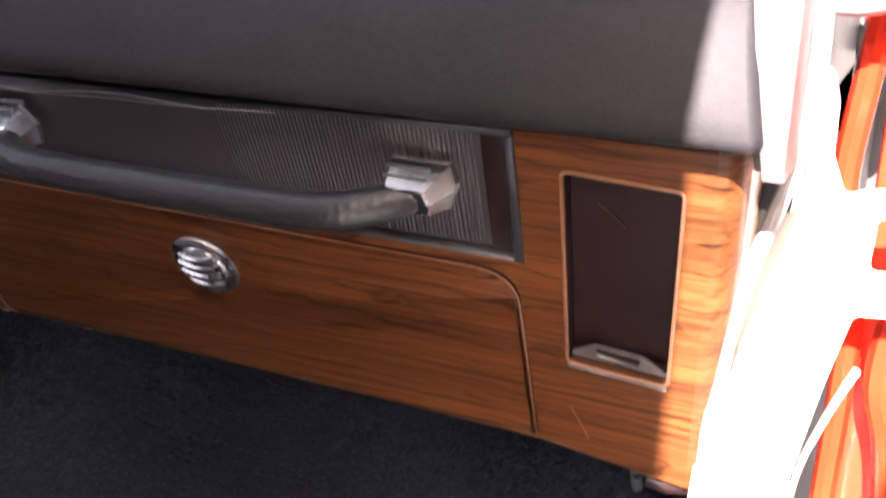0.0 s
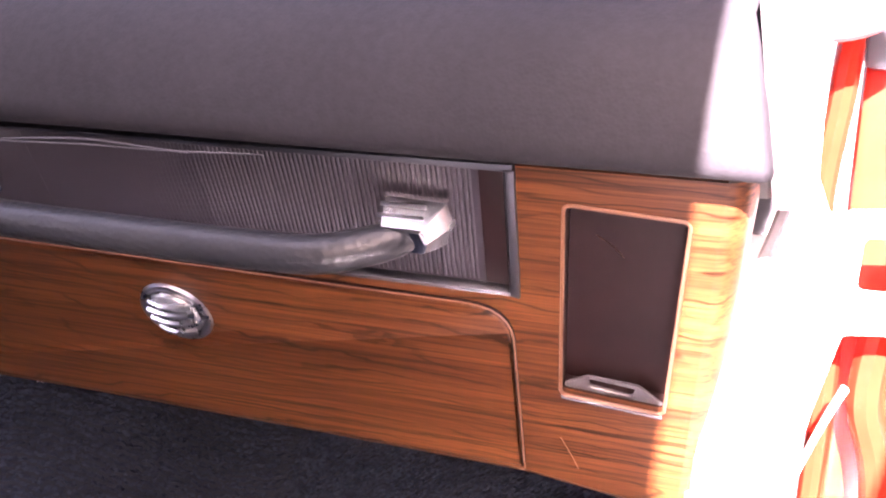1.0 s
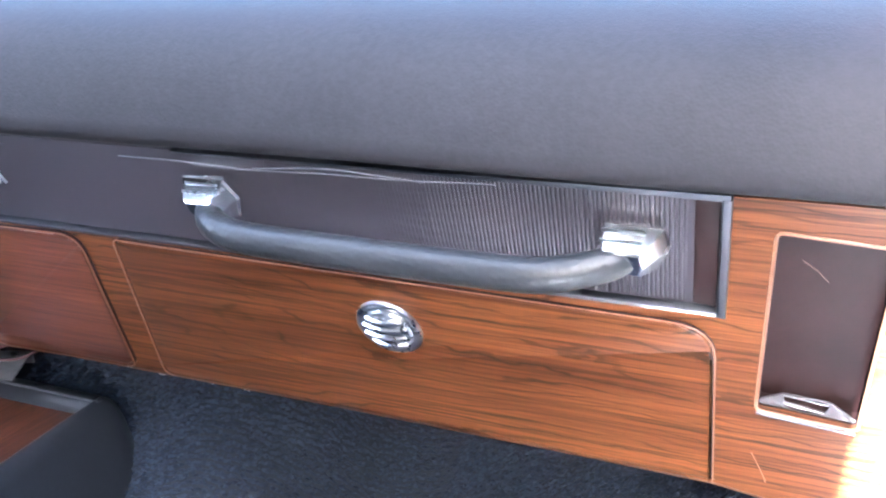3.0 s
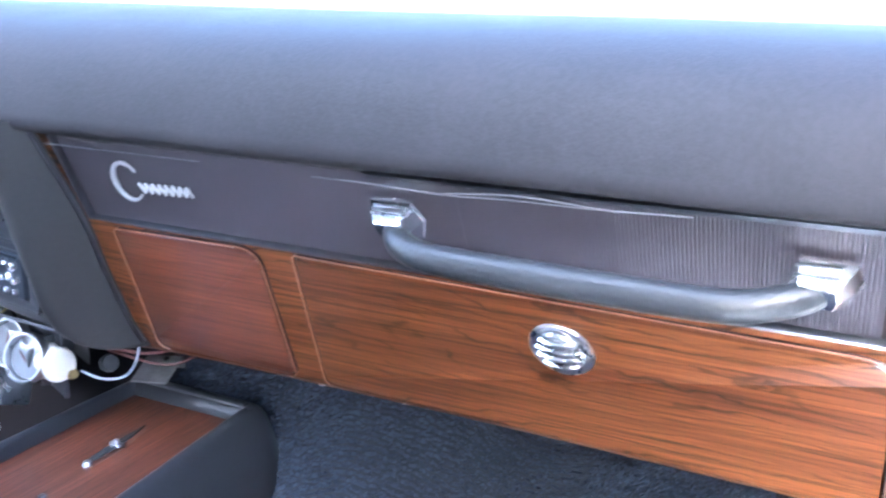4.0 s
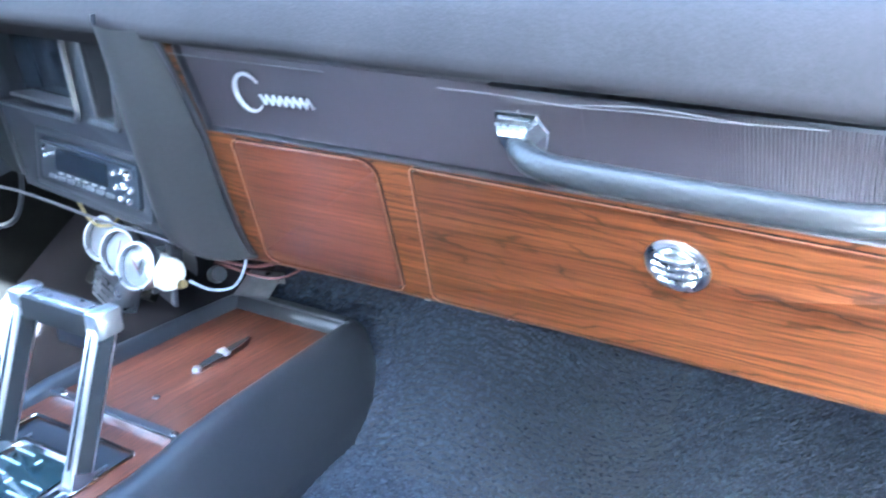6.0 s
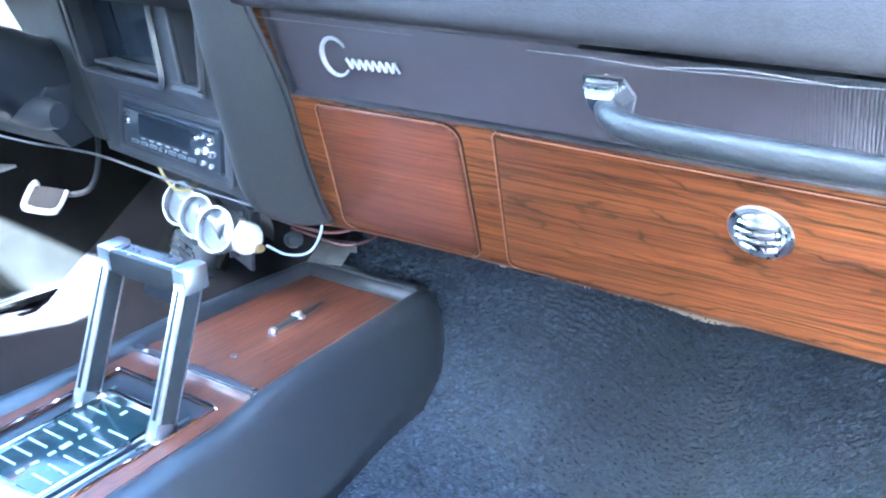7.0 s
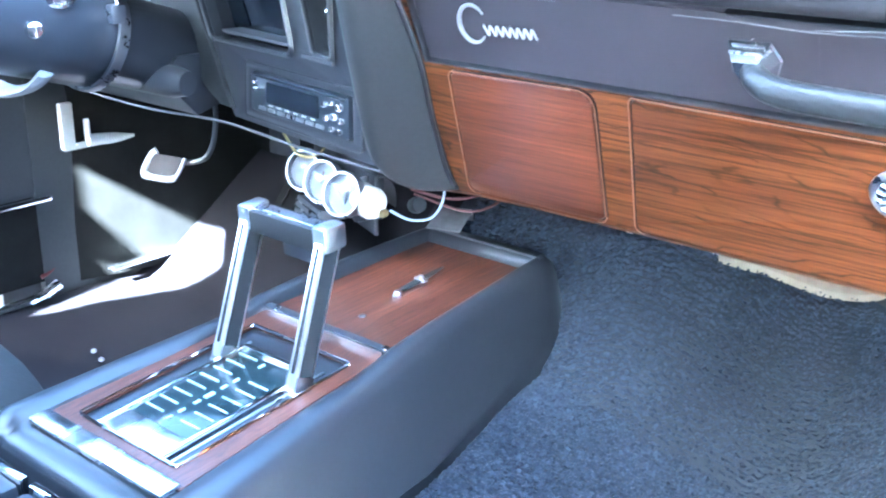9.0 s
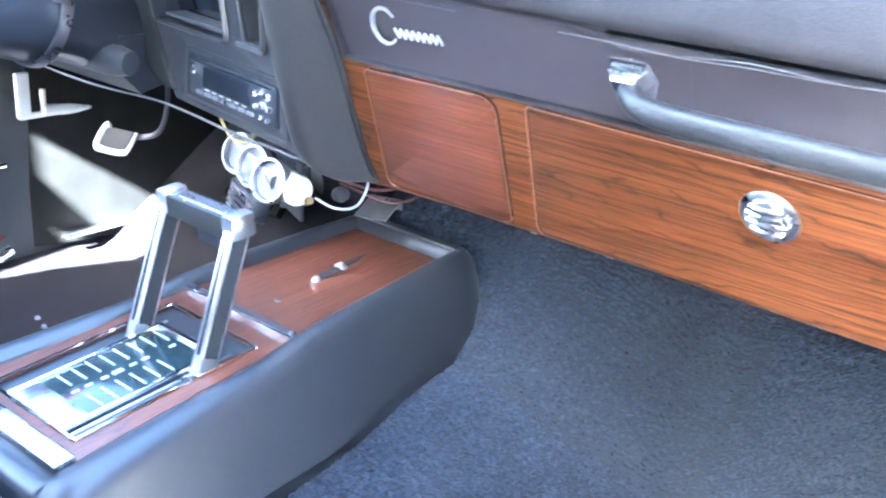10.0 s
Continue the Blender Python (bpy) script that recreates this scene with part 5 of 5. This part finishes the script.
part("lock_knob", bm, CHROME, column, "round chrome knob on the column")
bm = bmesh.new()
m = Matrix.Translation(on_column(-0.008) + Vector((0.044, 0, 0.030))) @ Vector((0.8, -0.3, 0.5)).to_track_quat("Z", "Y").to_matrix().to_4x4()
lathe(bm, [(0.017, -0.006), (0.017, 0.006), (0.013, 0.011), (0.006, 0.013), (0.0, 0.013)], m, 28)
part("ignition_lock", bm, CHROME, column, "bright chrome ignition lock")
bm = bmesh.new()
tube(bm, smooth_path([(-0.350, -0.022, 0.470), (-0.366, -0.030, 0.455), (-0.40, -0.04, 0.448), (-0.44, -0.045, 0.455)], 5), 0.016, 12, 0.3)
part("lower_strap", bm, RUBBER, column, "pale strap under the column")

# kick panel, driver's door, sill, seat
bm = bmesh.new()
ring_loft(bm, [[(-0.716 + 0.075 * u ** 0.72, 0.175 + 0.33 * u, 0.10), (-0.716 + 0.075 * u ** 0.72, 0.175 + 0.33 * u, 0.44), (-0.726 + 0.075 * u ** 0.72, 0.180 + 0.33 * u, 0.44), (-0.726 + 0.075 * u ** 0.72, 0.180 + 0.33 * u, 0.10)]
               for u in [k / 14 for k in range(15)]])
single("kick_panel", bm, KICK, "black kick panel in the driver's footwell, partly sunlit", "kick panel", "structure")
bm = bmesh.new()
ring_loft(bm, [[(-0.702 + d, 0.222, 0.09), (-0.702 + d, 0.214, 0.30), (-0.702 + d, 0.200, 0.42), (-0.709 + d, 0.150, 0.42), (-0.709 + d, 0.150, 0.09)] for d in (0.0, -0.012)])
single("jamb_driver", bm, WING, "black jamb trim beside the driver's door", "trim", "structure")
door = thing("driver_door", (-0.74, -0.35, 0.10), "black vinyl driver's door panel with a red edge and bright trim line", "door")
bm = bmesh.new()
box(bm, (-0.735, -0.37, 0.42), (0.05, 1.10, 0.38), 0.012)
part("door_panel", bm, WING, door, "black vinyl upper panel")
bm = bmesh.new()
slab(bm, rounded([(0.180, 0.226), (0.180, 0.112), (-0.92, 0.112), (-0.92, 0.226)], (0.004, 0.030, 0.004, 0.004), 6), 0.710, 0.755, Matrix(((0, 0, -1, 0), (1, 0, 0, 0), (0, 1, 0, 0), (0, 0, 0, 1))), 0.004)
part("door_foot", bm, KICK, door, "dark carpeted lower panel")
bm = bmesh.new()
tube(bm, [(-0.706, 0.170, 0.2290), (-0.706, -0.9, 0.2260)], 0.0045, 8)
part("trim_line", bm, CHROME, door, "bright trim line low on the door")
bm = bmesh.new()
tube(bm, smooth_path([(-0.712, 0.185, 0.205), (-0.711, 0.186, 0.165), (-0.711, 0.168, 0.130), (-0.711, 0.145, 0.119)], 5), 0.0036, 8)
part("red_edge", bm, SHADEDRED, door, "red door edge, its shade put into the colour")
bm = bmesh.new()
tube(bm, smooth_path([(-0.690, 0.16, 0.112), (-0.695, 0.13, 0.098), (-0.700, 0.05, 0.094), (-0.70, -0.4, 0.094)], 5), 0.012, 10, 0.5)
single("sill_driver", bm, ALUMINIUM, "aluminium driver's sill plate with a rounded end", "sill", "structure")
bm = bmesh.new()
box(bm, (-0.672, 0.37, 0.118), (0.014, 0.28, 0.007), 0.002)
single("sill_trim_driver", bm, ALUMINIUM, "bright sill trim at the foot of the kick panel", "trim", "structure")

bracket = thing("brake_release", (-0.68, 0.20, 0.30), "bent release handle and cable on the kick panel, sunlight in its white angle", "bracket")
# angle is white in place of metal; its sunlight is put into the colour
bm = bmesh.new()
box(bm, (-0.682, 0.190, 0.328), (0.010, 0.018, 0.062), 0.002)
box(bm, (-0.682, 0.215, 0.2985), (0.010, 0.064, 0.007), 0.002)
part("angle", bm, WHITE, bracket)
bm = bmesh.new()
tube(bm, [(-0.674, 0.215, 0.306), (-0.672, 0.250, 0.303), (-0.672, 0.262, 0.302), (-0.671, 0.285, 0.301)], [0.008, 0.0075, 0.006, 0.002], 12)
part("handle", bm, WHITE, bracket)
bm = bmesh.new()
tube(bm, [(-0.672, 0.214, 0.312), (-0.672, 0.214, 0.335)], 0.004, 8)
part("post", bm, WHITE, bracket)

pedal = thing("parking_pedal", (-0.56, 0.25, 0.262), "black pedal with a bright edge trim on a curved arm", "pedal")
M = Matrix.Translation((-0.556, 0.252, 0.283)) @ pose(0, 0, 0, 48, 0, 14)
bm = bmesh.new()
box(bm, (0, 0, 0), (0.050, 0.032, 0.012), 0.005, M)
pp = part("pedal_pad", bm, DULL, pedal)
# trim is pale and thicker on the left; sunlight is put into it
bm = bmesh.new()
tube(bm, smooth_path([M @ Vector(p) for p in ((-0.022, 0.019, 0.004), (-0.027, 0.012, 0.004), (-0.027, -0.012, 0.004), (-0.018, -0.018, 0.004), (0.016, -0.018, 0.004), (0.026, -0.010, 0.004), (0.027, 0.014, 0.004))], 4), [0.0050] * 13 + [0.0042] * 6 + [0.0028] * 6, 8)
part("pedal_trim", bm, GLARE, pp, "trim round the pedal, its sunlight put into the pale colour")
bm = bmesh.new()
tube(bm, smooth_path([(-0.548, 0.262, 0.288), (-0.510, 0.285, 0.300), (-0.495, 0.29, 0.36), (-0.50, 0.28, 0.43)], 6), 0.0036, 8)
part("pedal_arm", bm, SATIN, pedal)
pedal2 = thing("brake_pedal", (-0.40, 0.36, 0.20), "black ribbed brake pedal in the dark footwell", "pedal")
M = Matrix.Translation((-0.40, 0.36, 0.232)) @ pose(0, 0, 0, 50, 0, 0)
bm = bmesh.new()
box(bm, (0, 0, 0), (0.12, 0.055, 0.014), 0.004, M)
part("pedal_pad", bm, KICK, pedal2)
for k in range(5):
    bm = bmesh.new()
    box(bm, (-0.045 + 0.0225 * k, 0, 0.008), (0.006, 0.045, 0.004), 0.001, M)
    part("pedal_rib", bm, KICK, pedal2)
bm = bmesh.new()
tube(bm, [(-0.40, 0.37, 0.24), (-0.40, 0.41, 0.36), (-0.40, 0.38, 0.47)], 0.008, 8)
part("pedal_arm", bm, SATIN, pedal2)

seat = thing("driver_seat", (-0.40, -0.45, 0.10), "black vinyl driver's seat with stitched cushion", "seat")
bm = bmesh.new()
rings = []
for y, z, w in ((-0.160, 0.20, 0.18), (-0.148, 0.250, 0.21), (-0.165, 0.280, 0.225), (-0.24, 0.292, 0.232), (-0.45, 0.285, 0.237), (-0.66, 0.27, 0.237)):
    rings.append([(-0.378 + w * math.copysign(abs(math.cos(a)) ** 0.5, math.cos(a)), y, z - 0.06 + 0.06 * math.copysign(abs(math.sin(a)) ** 0.6, math.sin(a))) for a in [2 * math.pi * k / 24 for k in range(24)]])
ring_loft(bm, rings)
part("cushion", bm, SEAT, seat, "rounded black seat cushion", 60)
bm = bmesh.new()
box(bm, (-0.40, -0.42, 0.165), (0.40, 0.46, 0.10), 0.02)
part("seat_base", bm, DULL, seat)
bm = bmesh.new()
tube(bm, smooth_path([(-0.50, -0.152, 0.232), (-0.28, -0.152, 0.232), (-0.185, -0.172, 0.240), (-0.150, -0.24, 0.238), (-0.143, -0.45, 0.228), (-0.143, -0.6, 0.212)], 6), 0.004, 8)
part("piping", bm, SEAT, seat, "raised black piping")
bm = bmesh.new()
box(bm, (-0.40, -0.73, 0.45), (0.46, 0.12, 0.42), 0.05, None, 4)
part("backrest", bm, SEAT, seat, "black vinyl backrest")

for x, y in ((-0.465, 0.075), (-0.492, 0.082)):     # crumbs on the carpet
    bm = bmesh.new()
    lathe(bm, [(0.0, -0.002), (0.004, 0.0), (0.003, 0.003), (0, 0.004)], Matrix.Translation((x, y, floor_z(x, y) + 0.006)), 7)
    single("litter_crumb", bm, RUBBER, "small pale crumb on the dark carpet", "litter", at=(x, y, floor_z(x, y)), group="crumbs on the carpet")
